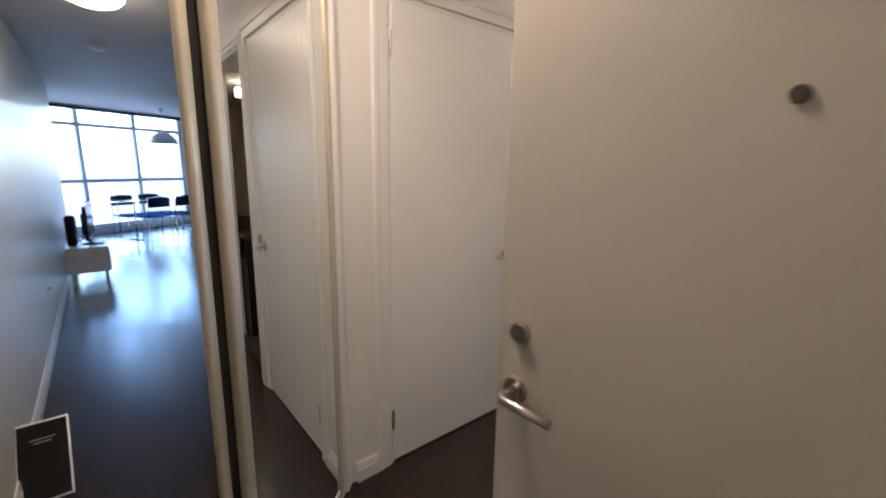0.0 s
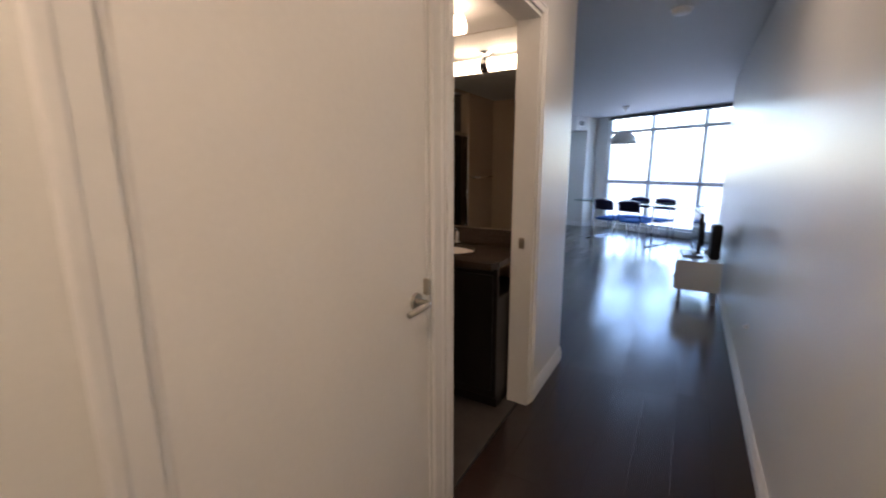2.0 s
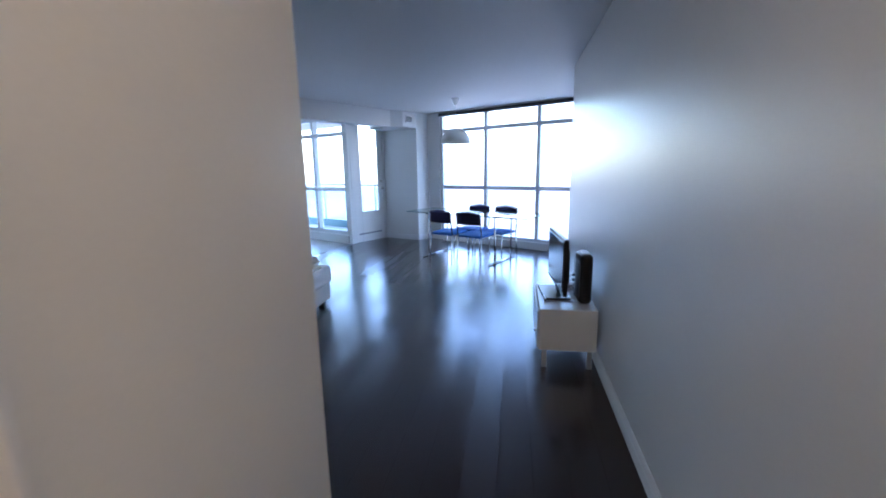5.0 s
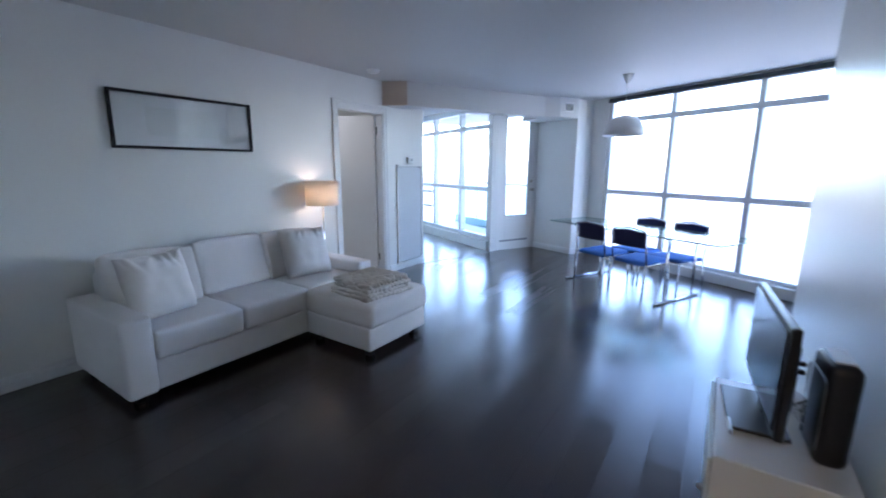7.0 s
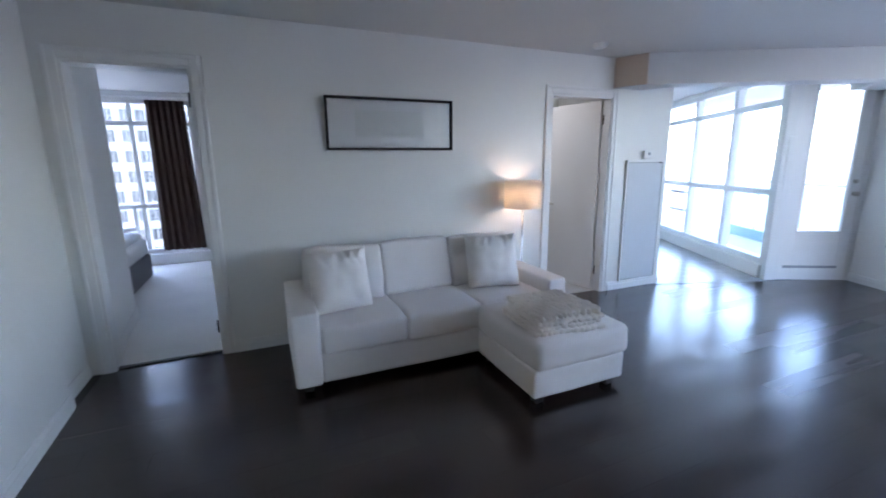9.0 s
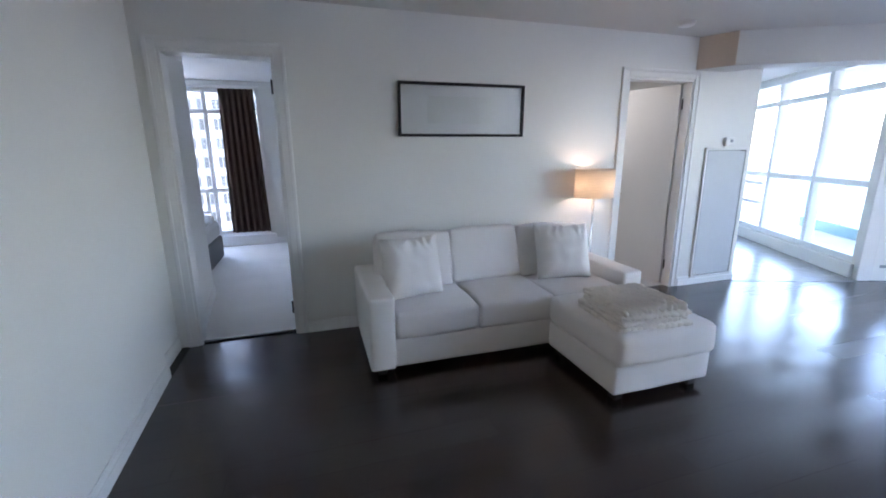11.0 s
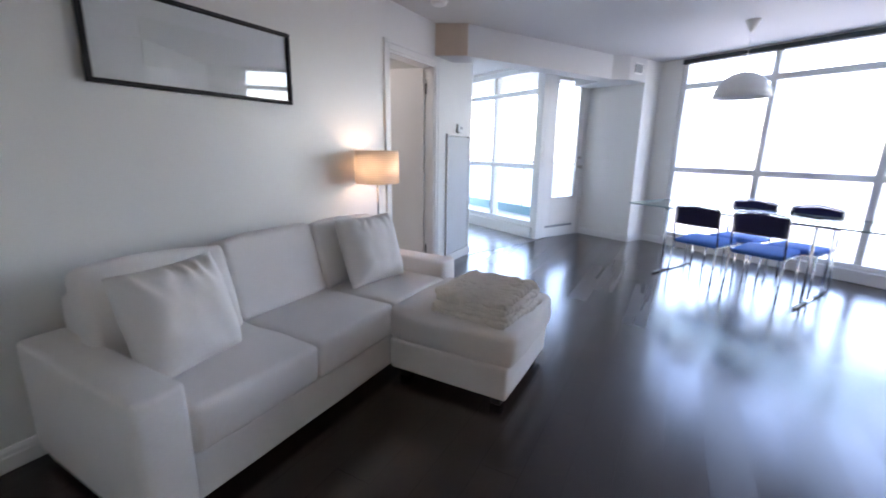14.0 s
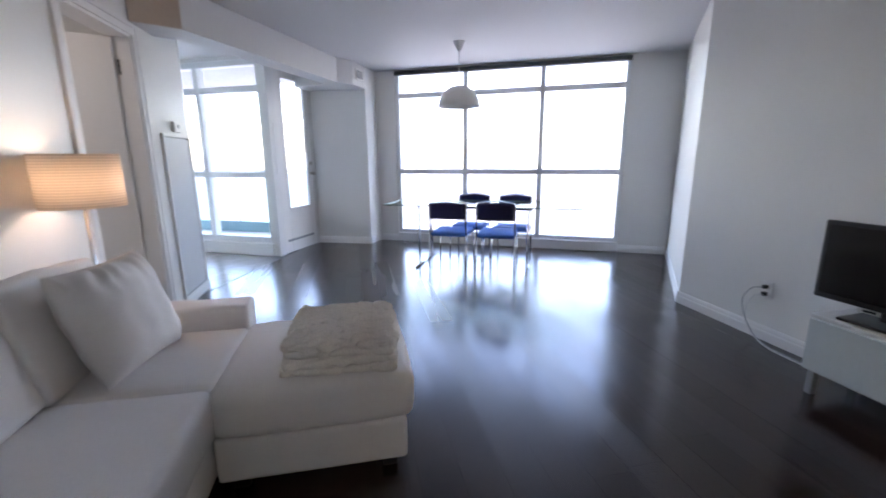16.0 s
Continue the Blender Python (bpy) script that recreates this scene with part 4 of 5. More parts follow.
def ottoman():
    t = thing("ottoman", pose(5.81, 2.51, 0.0), "light grey cloth ottoman set against the sofa", "ottoman")
    w, d = 0.68, 0.70
    part("base", cushion(w, d, 0.18, 0.018, 0.004, 0.003, 6.0), SOFA, t, "", True).matrix_basis = pose(w / 2, d / 2, 0.146)
    c = part("cushion", cushion(w + 0.02, d + 0.035, 0.195, 0.045, 0.012, 0.006, 4.4), SOFA, t, "", True)
    c.matrix_basis = pose(w / 2, d / 2 - 0.012, 0.328)
    for x in (0.07, w - 0.07):
        for y in (0.07, d - 0.07):
            part("foot", block((0.06, 0.06, 0.06), (x, y, 0.03), 0, 0.006, 1), FOOT, t)
    return t


ottoman()


def blanket():
    """Four thick folds of ridged knit, each with wandering ropes of wool and deep valleys between them."""
    t = thing("knit_blanket", pose(6.09, 2.735, 0.422, 0, 0, -4), "folded chunky beige knit blanket on the ottoman", "blanket")
    for k in range(4):
        sx, sy, sz = ((0.48, 0.44, 0.034), (0.455, 0.43, 0.034), (0.465, 0.42, 0.034), (0.43, 0.41, 0.036))[k]
        bm = cushion(sx, sy, sz, 0.0165, 0.002, 0.0, 0.0, 110)
        seed = Vector((k * 5.1, k * 2.3, 0))
        for v in bm.verts:
            p = v.co.copy()
            wide = noise.noise(p * 4 + seed)
            q = p + 0.020 * noise.noise_vector(p * 10 + seed) + 0.006 * noise.noise_vector(p * 32 + seed)
            # ropes of wool merge and part as they cross the cloth
            rope = abs(math.sin(q.x * 74 + q.y * 30 + 2.4 * wide))
            gap = max(0.0, noise.noise(Vector((q.x * 44, q.y * 17, k * 3.0))) - 0.08)
            d = (0.034 if k == 3 else 0.008) * (rope ** 0.7 - 0.75) - (0.030 if k == 3 else 0.010) * gap + 0.005 * noise.noise(p * 15 + seed)
            n = Vector(((2 * p.x / sx) ** 9, (2 * p.y / sy) ** 9, 2.8 * p.z / sz)).normalized()
            edge = max(abs(2 * p.x / sx), abs(2 * p.y / sy)) ** 6
            p += n * d
            p.x += 0.020 * noise.noise(Vector((p.y * 6, k * 3.0, 1.0)))
            p.y += 0.020 * noise.noise(Vector((p.x * 6, k * 3.0, 7.0)))
            p.z += 0.006 * wide * k - 0.004 * edge * k * 0.5
            v.co = p
        b = part("fold", bm, KNIT, t, "", True)
        b.matrix_basis = pose((0.0, -0.012, 0.010, -0.004)[k], (0.0, 0.008, -0.004, 0.010)[k], 0.018 + k * 0.031, 0, 0, (-2.0, 2.0, -1.5, 1.0)[k])
    return t


blanket()


# ---- floor lamp ----
def floor_lamp():
    t = thing("floor_lamp", pose(6.64, 3.918, 0.0), "slim chrome floor lamp with a lit cream drum shade", "floor lamp")
    part("base", lathe([(0.0, 0.001), (0.125, 0.001), (0.125, 0.012), (0.11, 0.018), (0.012, 0.022), (0.012, 0.03), (0.0, 0.03)], 36), CHROME, t, "", True)
    part("pole", tube([(0, 0, 0.02), (0, 0, 1.07)], 0.009, 12), CHROME, t, "", True)
    part("shade", lathe([(0.166, 1.008), (0.166, 1.25), (0.164, 1.25), (0.164, 1.008), (0.166, 1.008)], 48), SHADE, t, "pleated cream lampshade", True)
    part("shade_ring", tube([(0.163 * math.cos(a * math.tau / 40), 0.163 * math.sin(a * math.tau / 40), 1.235) for a in range(40)], 0.002, 6, True), CHROME, t)
    for a in range(3):
        part("spoke", tube([(0, 0, 1.06), (0.162 * math.cos(a * 2.094), 0.162 * math.sin(a * 2.094), 1.235)], 0.0018, 6), CHROME, t)
    part("bulb", lathe([(0.0, 1.075), (0.013, 1.075), (0.013, 1.095), (0.027, 1.125), (0.027, 1.14), (0.015, 1.165), (0.0, 1.17)], 16), glowing("lamp_bulb", (1.0, 0.73, 0.51), 6.2), t, "glowing bulb", True)
    return t


floor_lamp()

# ---- wall picture ----
pic = thing("wall_picture", pose(5.478, NY - 0.006, 1.728, 1.2), "wide picture with pale print under glass in a black frame", "picture")
pw, ph = 1.06, 0.405
for size, loc in (((pw, 0.03, 0.020), (0, -0.016, ph / 2 - 0.010)), ((pw, 0.03, 0.020), (0, -0.016, -ph / 2 + 0.010)), ((0.020, 0.03, ph - 0.040), (-pw / 2 + 0.010, -0.016, 0)), ((0.020, 0.03, ph - 0.040), (pw / 2 - 0.010, -0.016, 0))):
    part("frame", block(size, loc, 0, 0.003, 1), BLACKWOOD, pic, "black wooden frame")
part("mat_board", block((pw - 0.039, 0.006, ph - 0.039), (0, -0.006, 0)), PAPER, pic, "white mat board")
part("print", block((pw - 0.50, 0.002, ph - 0.20), (-0.02, -0.0105, 0)), PAPERDARK, pic, "faint pale print")
p = part("glazing", block((pw - 0.039, 0.002, ph - 0.039), (0, -0.016, 0)), PICTUREGLASS, pic)
p.visible_shadow = False

# ---- panel, thermostat and vents ----
pn = thing("access_panel", pose(8.325, NY - 0.001, 0.0), "pale grey metal access panel framed in the wall", "panel")
part("panel", block((0.51, 0.014, 1.30), (0, -0.008, 0.75), 0, 0.002, 1), PANELM, pn)
for size, loc in (((0.025, 0.02, 1.345), (-0.268, -0.011, 0.75)), ((0.025, 0.02, 1.345), (0.268, -0.011, 0.75)), ((0.511, 0.02, 0.02), (0, -0.011, 1.412)), ((0.511, 0.02, 0.02), (0, -0.011, 0.088))):
    part("frame", block(size, loc, 0, 0.002, 1), TRIM, pn)
for size, loc in (((0.006, 0.004, 1.29), (-0.252, -0.0165, 0.75)), ((0.006, 0.004, 1.29), (0.252, -0.0165, 0.75)), ((0.50, 0.004, 0.008), (0, -0.0165, 1.396)), ((0.50, 0.004, 0.006), (0, -0.0165, 0.104))):
    part("shadow_gap", block(size, loc), GREYALU, pn)
part("latch", block((0.05, 0.006, 0.014), (0.21, -0.02, 1.395), 0, 0.002, 1), FOOT, pn)
th = thing("thermostat", pose(8.335, NY - 0.001, 1.483), "small white wall thermostat with a display", "thermostat")
part("body", block((0.12, 0.028, 0.085), (0, -0.0145, 0), 0, 0.008, 3), TRIM, th)
part("display", block((0.035, 0.003, 0.028), (0.012, -0.030, 0.006)), GREYALU, th)
vt = thing("air_vent", Matrix.Translation((*uv(7.92, 6.942), 2.28)) @ Matrix.Rotation(math.atan2(U.y, U.x), 4, "Z"), "square slatted air vent on the bulkhead", "vent")
part("frame", block((0.19, 0.012, 0.135), (0, -0.0065, 0), 0, 0.003, 1), TRIM, vt)
part("backing", block((0.15, 0.004, 0.098), (0, -0.0135, 0)), FOOT, vt)
for k in range(6):
    part("slat", block((0.15, 0.006, 0.009), (0, -0.0175, -0.04 + 0.016 * k)), GREYALU, vt)


# ---- dining table, chairs and pendant ----
def frame_uv(u, v, z=0.0, turn=0.0):
    return Matrix.Translation((*uv(u, v), z)) @ Matrix.Rotation(math.atan2(U.y, U.x) + radians(turn), 4, "Z")


def dining_table():
    t = thing("dining_table", frame_uv(7.37, 5.275), "long clear glass dining table on chrome trestle legs", "dining table")
    top = part("tabletop", block((0.68, 2.16, 0.012), (0, -0.08, 0.706)), TABLEGLASS, t, "clear glass top")
    top.visible_shadow = False
    for size, loc in (((0.012, 2.16, 0.0145), (-0.3405, -0.08, 0.706)), ((0.012, 2.16, 0.0145), (0.3405, -0.08, 0.706)), ((0.669, 0.012, 0.0145), (0, -1.1555, 0.706)), ((0.669, 0.012, 0.0145), (0, 0.9955, 0.706))):
        part("glass_edge", block(size, loc, 0, 0.003, 1), EDGEGLASS, top)
    for y in (-0.615, 0.605):
        part("foot_bar", tube([(-0.40, y, 0.014), (0.38, y, 0.014)], 0.012, 10), CHROME, t, "", True)
        for x in (-0.25, 0.25):
            part("leg", tube([(x, y, 0.02), (x, y, 0.696)], 0.011, 12), CHROME, t, "", True)
        part("top_bar", tube([(-0.30, y, 0.687), (0.30, y, 0.687)], 0.011, 10), CHROME, t, "", True)
    part("stretcher", tube([(0.04, -0.615, 0.675), (0.04, 0.605, 0.675)], 0.010, 10), CHROME, t, "", True)
    return t


dining_table()


def chair():
    """Faces local +x, back at -x."""
    t = thing("dining_chair", frame_uv(7.15, 5.50) @ Matrix.Diagonal((1, 1, 0.92, 1)), "chrome tube chair with blue seat and navy back", "chair", "chairs at the glass table")
    part("seat", cushion(0.40, 0.40, 0.05, 0.024, 0.008, 0, 0, 4), BLUE, t, "bright blue upholstered seat pad", True).matrix_basis = pose(0.02, 0, 0.445, 0, -2, 0)
    bm = bmesh.new()
    n, k = 14, 9
    prof = []
    for i in range(n + 1):
        y = -0.19 + 0.38 * i / n
        top = 0.815 + 0.028 * (1 - abs(y) / 0.19)
        x = -0.215 - 0.03 * (1 - (y / 0.19) ** 2)
        prof.append((x, y, top))
    rows = []
    for x, y, top in prof:
        edge = 1 - (abs(y) / 0.19) ** 8
        ring = []
        for j in range(k + 1):
            z = 0.63 + (top - 0.63) * j / k
            ring.append((x - 0.10 * (z - 0.63) + 0.012 * edge * math.sin(math.pi * j / k) ** 0.5, y, z))
        for j in range(k, -1, -1):
            z = 0.63 + (top - 0.63) * j / k
            ring.append((x - 0.10 * (z - 0.63) - 0.016 * edge * math.sin(math.pi * j / k) ** 0.5, y, z))
        rows.append([bm.verts.new(p) for p in ring])
    m = len(rows[0])
    for a, b in zip(rows, rows[1:]):
        for j in range(m):
            bm.faces.new((a[j], a[(j + 1) % m], b[(j + 1) % m], b[j]))
    bm.faces.new(rows[0])
    bm.faces.new(rows[-1][::-1])
    bmesh.ops.remove_doubles(bm, verts=bm.verts, dist=0.0005)
    part("backrest", bm, NAVY, t, "navy upholstered backrest", True)
    hoop = [(-0.19, -0.20, 0.43), (-0.215, -0.20, 0.62), (-0.235, -0.20, 0.825), (-0.265, 0.0, 0.858), (-0.235, 0.20, 0.825), (-0.215, 0.20, 0.62), (-0.19, 0.20, 0.43)]
    part("back_frame", tube(bend(hoop, 0.03), 0.0095, 10), CHROME, t, "", True)
    for s in (-1, 1):
        part("leg", tube(bend([(0.22, s * 0.20, 0.425), (0.235, s * 0.205, 0.006)], 0.02), 0.0095, 10), CHROME, t, "", True)
        part("leg", tube(bend([(-0.19, s * 0.20, 0.43), (-0.225, s * 0.205, 0.006)], 0.02), 0.0095, 10), CHROME, t, "", True)
        part("seat_rail", tube([(-0.19, s * 0.20, 0.425), (0.22, s * 0.20, 0.425)], 0.0095, 10), CHROME, t, "", True)
    part("stretcher", tube([(0.22, -0.20, 0.425), (0.22, 0.20, 0.425)], 0.009, 10), CHROME, t, "", True)
    return t


ch = chair()
for u, v, turn in ((7.145, 4.99, 2), (7.645, 5.39, 180), (7.615, 4.88, 178)):
    copy_thing(ch, frame_uv(u, v, 0, turn))

pd = thing("pendant_lamp", pose(9.0, 1.50, H), "white metal dome pendant lamp hanging over the table", "pendant lamp")
part("canopy", lathe([(0.0, -0.0005), (0.062, -0.001), (0.058, -0.012), (0.022, -0.085), (0.008, -0.10), (0.0, -0.10)], 28), PENDANT, pd, "", True)
part("cord", tube([(0, 0, -0.09), (0, 0, -0.45)], 0.0035, 8), PENDANT, pd)
part("shade", lathe([(0.0, -0.435), (0.03, -0.437), (0.10, -0.455), (0.17, -0.505), (0.215, -0.58), (0.232, -0.66), (0.226, -0.66), (0.208, -0.58), (0.165, -0.51), (0.098, -0.462), (0.0, -0.442)], 44), PENDANT, pd, "white dome shade", True)
part("bulb", lathe([(0.0, -0.45), (0.02, -0.45), (0.02, -0.51), (0.045, -0.55), (0.045, -0.58), (0.0, -0.61)], 20), PORCELAIN, pd, "unlit bulb", True)


# ---- television stand ----
def tv_stand():
    t = thing("tv_stand", pose(5.285, 0.03, 0.0), "low white lacquer television stand with a frosted front", "tv stand")
    L, D = 0.66, 0.385
    c = part("cabinet", block((L, D, 0.30), (L / 2, D / 2, 0.285), 0, 0.004, 1), LACQUER, t)
    part("front", block((L - 0.02, 0.014, 0.27), (L / 2, D + 0.008, 0.28), 0, 0.003, 1), FROST, c, "pale frosted front panel")
    part("knob", block((0.02, 0.02, 0.02), (0.06, D + 0.025, 0.26), 0, 0.004, 1), GREYALU, c)
    for x in (0.035, L - 0.035):
        for y in (0.04, D - 0.04):
            part("leg", block((0.035, 0.035, 0.136), (x, y, 0.068), 0, 0.003, 1), GREYALU, t, "grey metal leg")
    return t


tv_stand()
tvm = Matrix.Translation((5.705, 0.265, 0.437)) @ Matrix.Rotation(math.atan2(0.05, 0.65), 4, "Z")
tv = thing("television", tvm, "flat black television on a silver stand foot, switched off", "television")
part("screen", block((0.61, 0.006, 0.355), (0, 0.0185, 0.265), 0, 0.002, 1), SCREEN, tv, "dark glossy screen")
part("bezel", block((0.655, 0.032, 0.405), (0, 0.0, 0.26), 0, 0.008, 2), BLACKPL, tv)
part("rear_housing", block((0.42, 0.035, 0.26), (0, -0.033, 0.24), 0, 0.015, 2), BLACKPL, tv)
part("neck", block((0.09, 0.03, 0.10), (0, -0.01, 0.055), 0, 0.006, 2), BLACKPL, tv)
part("foot", block((0.36, 0.19, 0.014), (-0.03, 0.03, 0.008), 0, 0.005, 2), BLACKPL, tv, "black glossy foot plate")
part("foot_trim", block((0.10, 0.012, 0.02), (-0.20, 0.12, 0.012), 0, 0.003, 1), SILVER, tv)
tw = thing("tower_speaker", pose(5.50, 0.105, 0.437, 0, 0, 4), "tall rounded black tower device beside the television", "speaker")
part("body", block((0.20, 0.088, 0.355), (0, 0, 0.179), 0, 0.03, 5), BLACKPL, tw, "", True)
part("top_cap", block((0.13, 0.055, 0.008), (0, 0, 0.358), 0, 0.003, 2), SILVER, tw)
part("ring", tube(bend([(-0.095, 0.046, 0.06), (-0.095, 0.046, 0.30), (0.095, 0.046, 0.30), (0.095, 0.046, 0.06)], 0.03), 0.002, 6), GREYALU, tw)
cb = thing("cable_bundle", pose(5.66, 0.12, 0.437), "tangle of black and grey cables behind the television", "cables")
for k in range(4):
    random.seed(20 + k)
    pts = [(random.uniform(-0.08, 0.12), random.uniform(-0.04, 0.06), 0.006 + 0.004 * k + (0.09 * math.sin(i * 1.1) ** 2 if 0 < i < 6 else 0)) for i in range(7)]
    part("cable", tube(bend(pts, 0.05, 5), 0.003, 6), BLACKPL if k % 2 else WHITECABLE, cb, "", True)
ad = thing("router_box", pose(5.86, 0.14, 0.437, 0, 0, 12), "small white adapter box on the stand", "adapter")
part("body", block((0.10, 0.07, 0.03), (0, 0, 0.016), 0, 0.006, 2), LACQUER, ad)
part("port", block((0.05, 0.004, 0.012), (0, 0.036, 0.014)), FOOT, ad)

# ---- bedroom ----
bd = thing("bed", pose(3.05, 5.55, 0.01), "unmade low bed with white bedding on a grey base", "bed")
part("base", block((2.0, 1.5, 0.30), (-1.0, 0.75, 0.16), 0, 0.02, 3), BEDBASE, bd, "grey upholstered bed base")
mt = part("mattress", cushion(1.98, 1.48, 0.22, 0.06, 0.01), BEDCLOTH, bd, "white mattress", True)
mt.matrix_basis = pose(-1.0, 0.75, 0.41)
dv = part("duvet", cushion(1.55, 1.56, 0.12, 0.05, 0.03, 0.03, 3.0, 22), BEDCLOTH, bd, "rumpled white duvet", True)
dv.matrix_basis = pose(-0.85, 0.75, 0.53)


def curtain(x0, x1, y, z0, z1, folds):
    t = thing("curtain", pose(x0, y, z0), "long dark brown curtain gathered at the window", "curtain")
    bm = bmesh.new()
    n, k = folds * 10, 12
    sheets = []
    for off in (0.0, 0.006):
        rows = []
        for j in range(k + 1):
            f = j / k
            spread = 1.0 - 0.15 * f
            rows.append([bm.verts.new(((i / n) * (x1 - x0) * spread + 0.02 * f, off + 0.035 * math.sin(i / n * folds * math.tau + 0.6 * math.sin(f * 2)) * (0.6 + 0.4 * (1 - f)), f * (z1 - z0))) for i in range(n + 1)])
        sheets.append(rows)
    for rows in sheets:
        for j in range(k):
            for i in range(n):
                bm.faces.new((rows[j][i], rows[j][i + 1], rows[j + 1][i + 1], rows[j + 1][i]))
    a, b = sheets
    for j in range(k):
        bm.faces.new((a[j][0], a[j + 1][0], b[j + 1][0], b[j][0]))
        bm.faces.new((a[j][n], b[j][n], b[j + 1][n], a[j + 1][n]))
    for i in range(n):
        bm.faces.new((a[0][i], b[0][i], b[0][i + 1], a[0][i + 1]))
        bm.faces.new((a[k][i], a[k][i + 1], b[k][i + 1], b[k][i]))
    part("cloth", bm, CURTAIN, t, "", True)
    return t


curtain(3.08, 3.62, 7.68, 0.23, 2.30, 6)
cr = thing("curtain_rod", pose(2.4, 7.70, 2.345), "thin white curtain rail above the bedroom window", "curtain rail")
part("rail", block((2.5, 0.03, 0.03), (0, 0, 0), 0, 0.006, 1), TRIM, cr)
for x in (-1.1, 0.0, 1.1):
    part("bracket", block((0.03, 0.09, 0.02), (x, 0.05, 0.02), 0, 0.003, 1), TRIM, cr)

# ---- balcony ----
bal = part("balcony_slab", prism([uv(7.30, 7.92), uv(9.0, 7.92), uv(9.0, 11.9), uv(7.30, 11.9)], -0.25, -0.06), CONCRETE)
tagged(bal, "pale concrete balcony floor slab", "balcony", kind="structure")
bc = part("balcony_soffit", prism([uv(7.32, 7.95), uv(9.1, 7.95), uv(9.1, 11.9), uv(7.32, 11.9)], 2.455, 2.66), CONCRETE)
tagged(bc, "concrete underside of the balcony above", "balcony", kind="structure")
rail = thing("balcony_railing", frame_uv(8.92, 9.9, -0.06), "teal tinted glass balcony railing with a metal handrail", "railing")
part("handrail", block((0.05, 3.9, 0.05), (0, 0, 1.08), 0, 0.008, 1), ALU, rail)
part("kerb", block((0.08, 3.9, 0.19), (0, 0, 0.095), 0, 0.01, 1), TEAL, rail, "teal base panel under the glass")
for k in range(4):
    p = part("pane", block((0.012, 0.92, 0.88), (0, -1.44 + k * 0.96, 0.59)), RAILGLASS, rail, "teal tinted glass pane")
    p.visible_shadow = False
for k in range(5):
    part("post", block((0.045, 0.04, 1.05), (0, -1.92 + k * 0.96, 0.53), 0, 0.004, 1), ALU, rail)


# ---- tower across the street ----
def tower(x, y, rz, cols, floors, label):
    t = thing("apartment_building", pose(x, y, -45, 0, 0, rz), label, "building")
    cw, fh = 1.95, 2.9
    W, Ht = cols * cw, floors * fh
    part("wall", block((W, 14, Ht), (0, 7, Ht / 2)), FACADE, t)
    part("roof", block((W + 0.8, 14.8, 0.8), (0, 7, Ht + 0.4)), FACADE, t)
    pane_me = win_me = None
    for c in range(cols):
        cx = -W / 2 + cw * (c + 0.5)
        if c % 2 == 0:
            part("pier", block((0.5, 0.35, Ht), (cx - cw / 2, -0.17, Ht / 2)), FACADE, t)
        for f in range(floors):
            z = fh * (f + 0.5)
            if z < 27 or f >= 25:
                continue
            if win_me is None:
                w = part("window", block((1.05, 0.10, 1.7), (0, -0.055, 0)), FARGLASS, t)
                b = part("mullion", block((0.08, 0.08, 1.7), (0.1, -0.14, 0)), FACADE, w)
                win_me, pane_me = w.data, b.data
                w.location = (cx, 0, z)
            else:
                w = new("window", win_me)
                w.parent, w.location = t, (cx, 0, z)
                b = new("mullion", pane_me)
                b.parent = w
    for f in range(floors):
        part("floor_band", block((W, 0.16, 0.28), (0, -0.08, fh * f)), FACADE, t)
    return t


tower(-14, 76, 4, 18, 27, "tall white apartment tower with rows of dark windows")

# ---- floor planks ----
def clip(poly, n, c):
    """Keeps the part of a plan outline where n . p <= c."""
    res = []
    for i, p in enumerate(poly):
        q = poly[(i + 1) % len(poly)]
        dp, dq = n[0] * p[0] + n[1] * p[1] - c, n[0] * q[0] + n[1] * q[1] - c
        if dp <= 0:
            res.append(p)
        if (dp < 0 < dq) or (dq < 0 < dp):
            f = dp / (dp - dq)
            res.append((p[0] + f * (q[0] - p[0]), p[1] + f * (q[1] - p[1])))
    return res


def half(a, b):
    """The side left of a to b, as n, c."""
    d = (b[0] - a[0], b[1] - a[1])
    n = (d[1], -d[0])
    return n, n[0] * a[0] + n[1] * a[1]


door_v = V.x * PB[0] + V.y * PB[1]
sol_u = U.x * PB[0] + U.y * PB[1]
SOL_LINE = ((0.3395, 0.9406), 6.719)
rooms = [
    [((0, -1), 0.02), ((0, 1), NY + 0.06), ((-1, 0), -3.32), ((1, 0), 7.30), ((V.x, V.y), door_v)],
    [half((7.30, -0.03), (WC[0], WC[1] - 0.02)), half(WC, WA), ((V.x, V.y), door_v), SOL_LINE, ((0, 1), NY + 0.06), ((-1, 0), -7.30)],
    [((0, 1), HY + 0.05), ((1, 0), 3.32), ((0, -1), 0.9), half((0.66, 1.10), (-0.5, -0.06))],
]
pw_, pl_ = 0.165, 1.28
plank_me = None
rng = random.Random(5)
y = -1.32
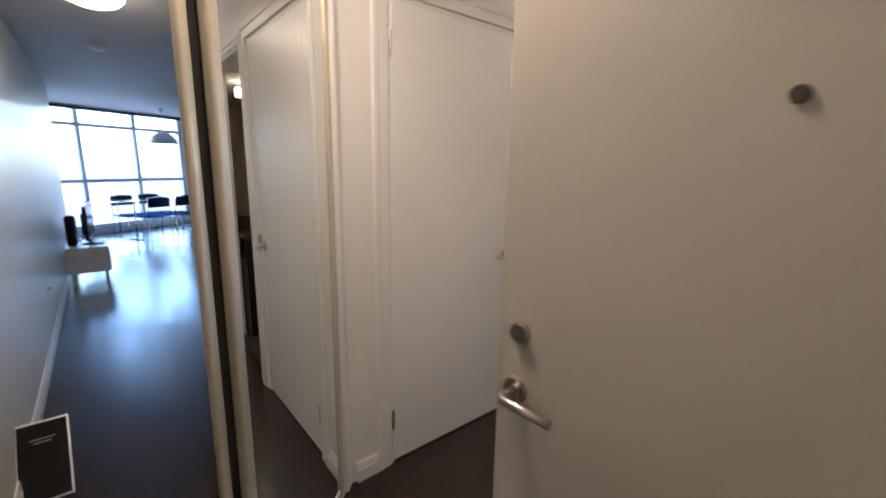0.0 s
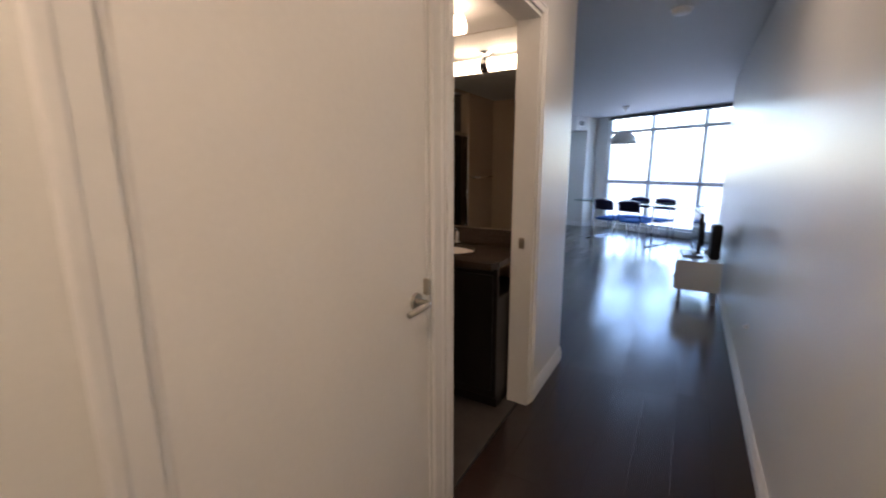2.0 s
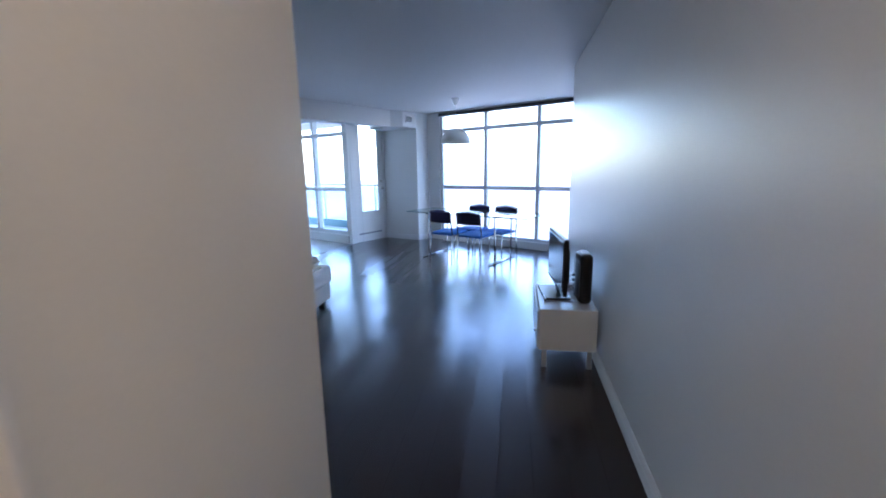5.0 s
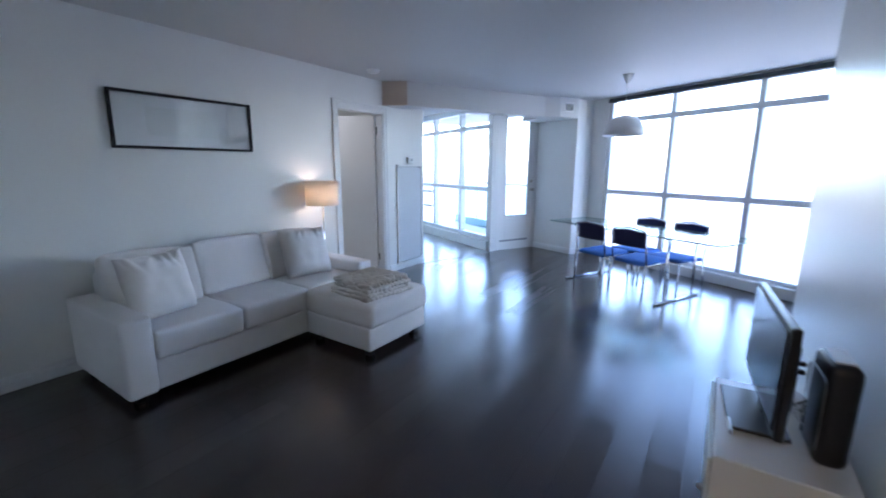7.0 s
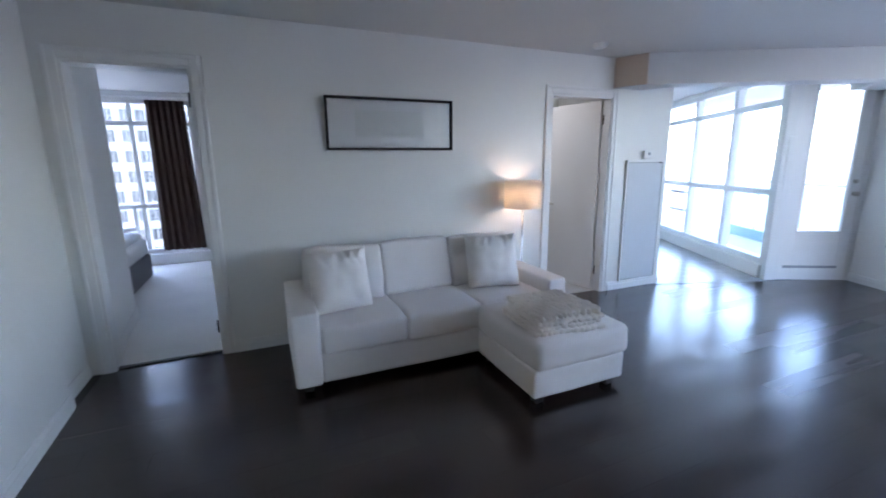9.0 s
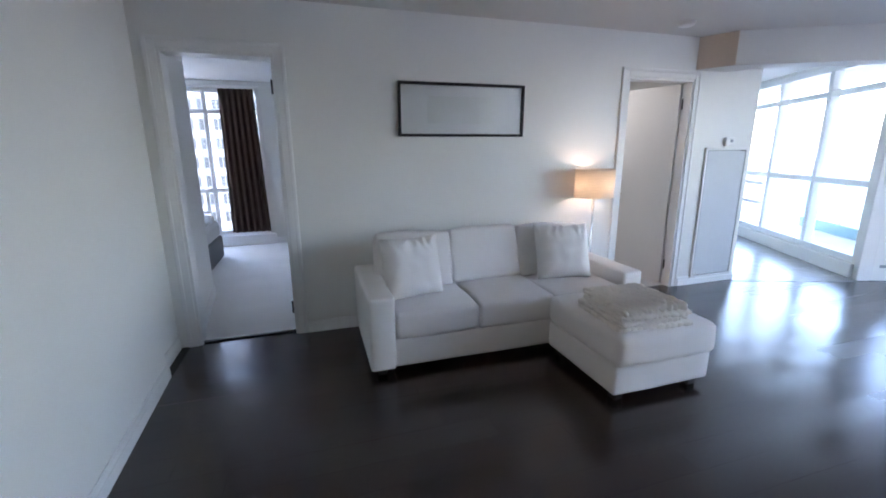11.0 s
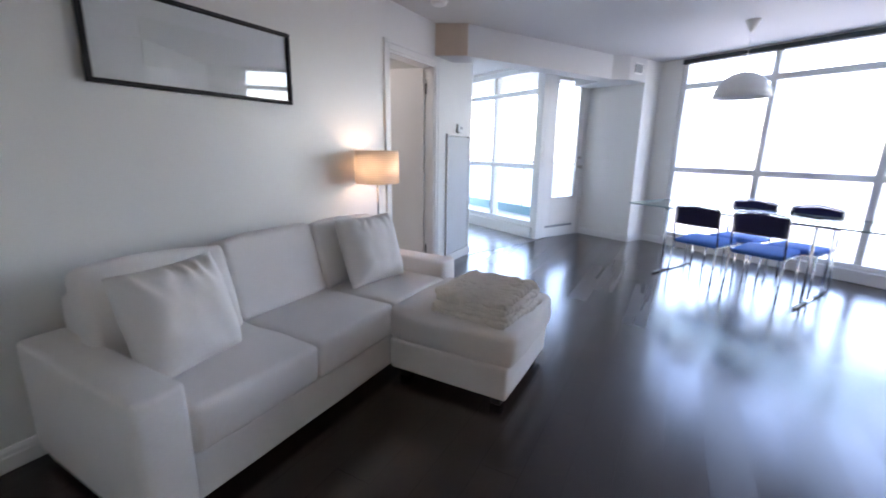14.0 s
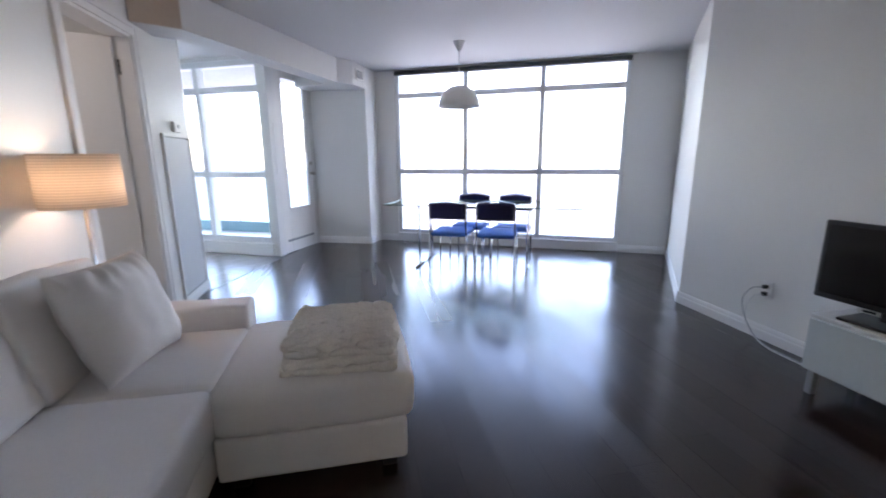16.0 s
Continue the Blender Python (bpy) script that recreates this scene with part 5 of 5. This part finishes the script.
while y < SN[1]:
    x = -0.6 - rng.uniform(0, pl_)
    while x < 11.6:
        rect = [(x + 0.0004, y + 0.0004), (x + pl_ - 0.0004, y + 0.0004), (x + pl_ - 0.0004, y + pw_ - 0.0004), (x + 0.0004, y + pw_ - 0.0004)]
        for planes in rooms:
            poly = rect
            for n_, c_ in planes:
                poly = clip(poly, n_, c_)
                if len(poly) < 3:
                    break
            if len(poly) < 3:
                continue
            area = 0.5 * abs(sum(poly[i][0] * poly[(i + 1) % len(poly)][1] - poly[(i + 1) % len(poly)][0] * poly[i][1] for i in range(len(poly))))
            if area < 0.004:
                continue
            if abs(area - (pl_ - 0.0008) * (pw_ - 0.0008)) < 1e-5:
                if plank_me is None:
                    first = part("plank", prism([(a - x, b - y) for a, b in rect], -0.0115, 0.0), WOOD, sub)
                    plank_me = first.data
                    first.location = (x, y, 0)
                else:
                    ob = new("plank", plank_me)
                    ob.parent, ob.location = sub, (x, y, 0)
                    ob.rotation_euler = (radians(rng.uniform(-0.16, 0.16)), radians(rng.uniform(-0.012, 0.012)), 0)
            else:
                cx, cy = poly[0]
                ob = part("plank", prism([(a - cx, b - cy) for a, b in poly], -0.0115, 0.0), WOOD, sub)
                ob.location = (cx, cy, 0)
        x += pl_
    y += pw_

# ---- solarium tiles ----
solarium = [((-0.3395, -0.9406), -6.722), ((U.x, U.y), sol_u), ((-1, 0), -8.45), ((0, 1), SN[1])]
tw_ = 0.33
for i in range(-2, 12):
    for j in range(-2, 13):
        c0 = (8.5 + i * tw_, 3.5 + j * tw_)
        poly = [(c0[0] + 0.002, c0[1] + 0.002), (c0[0] + tw_ - 0.002, c0[1] + 0.002), (c0[0] + tw_ - 0.002, c0[1] + tw_ - 0.002), (c0[0] + 0.002, c0[1] + tw_ - 0.002)]
        for n_, c_ in solarium:
            poly = clip(poly, n_, c_)
            if len(poly) < 3:
                break
        if len(poly) < 3:
            continue
        cx, cy = poly[0]
        ob = part("tile", prism([(a - cx, b - cy) for a, b in poly], -0.011, 0.002), PALETILE, fs)
        ob.location = (cx, cy, 0)
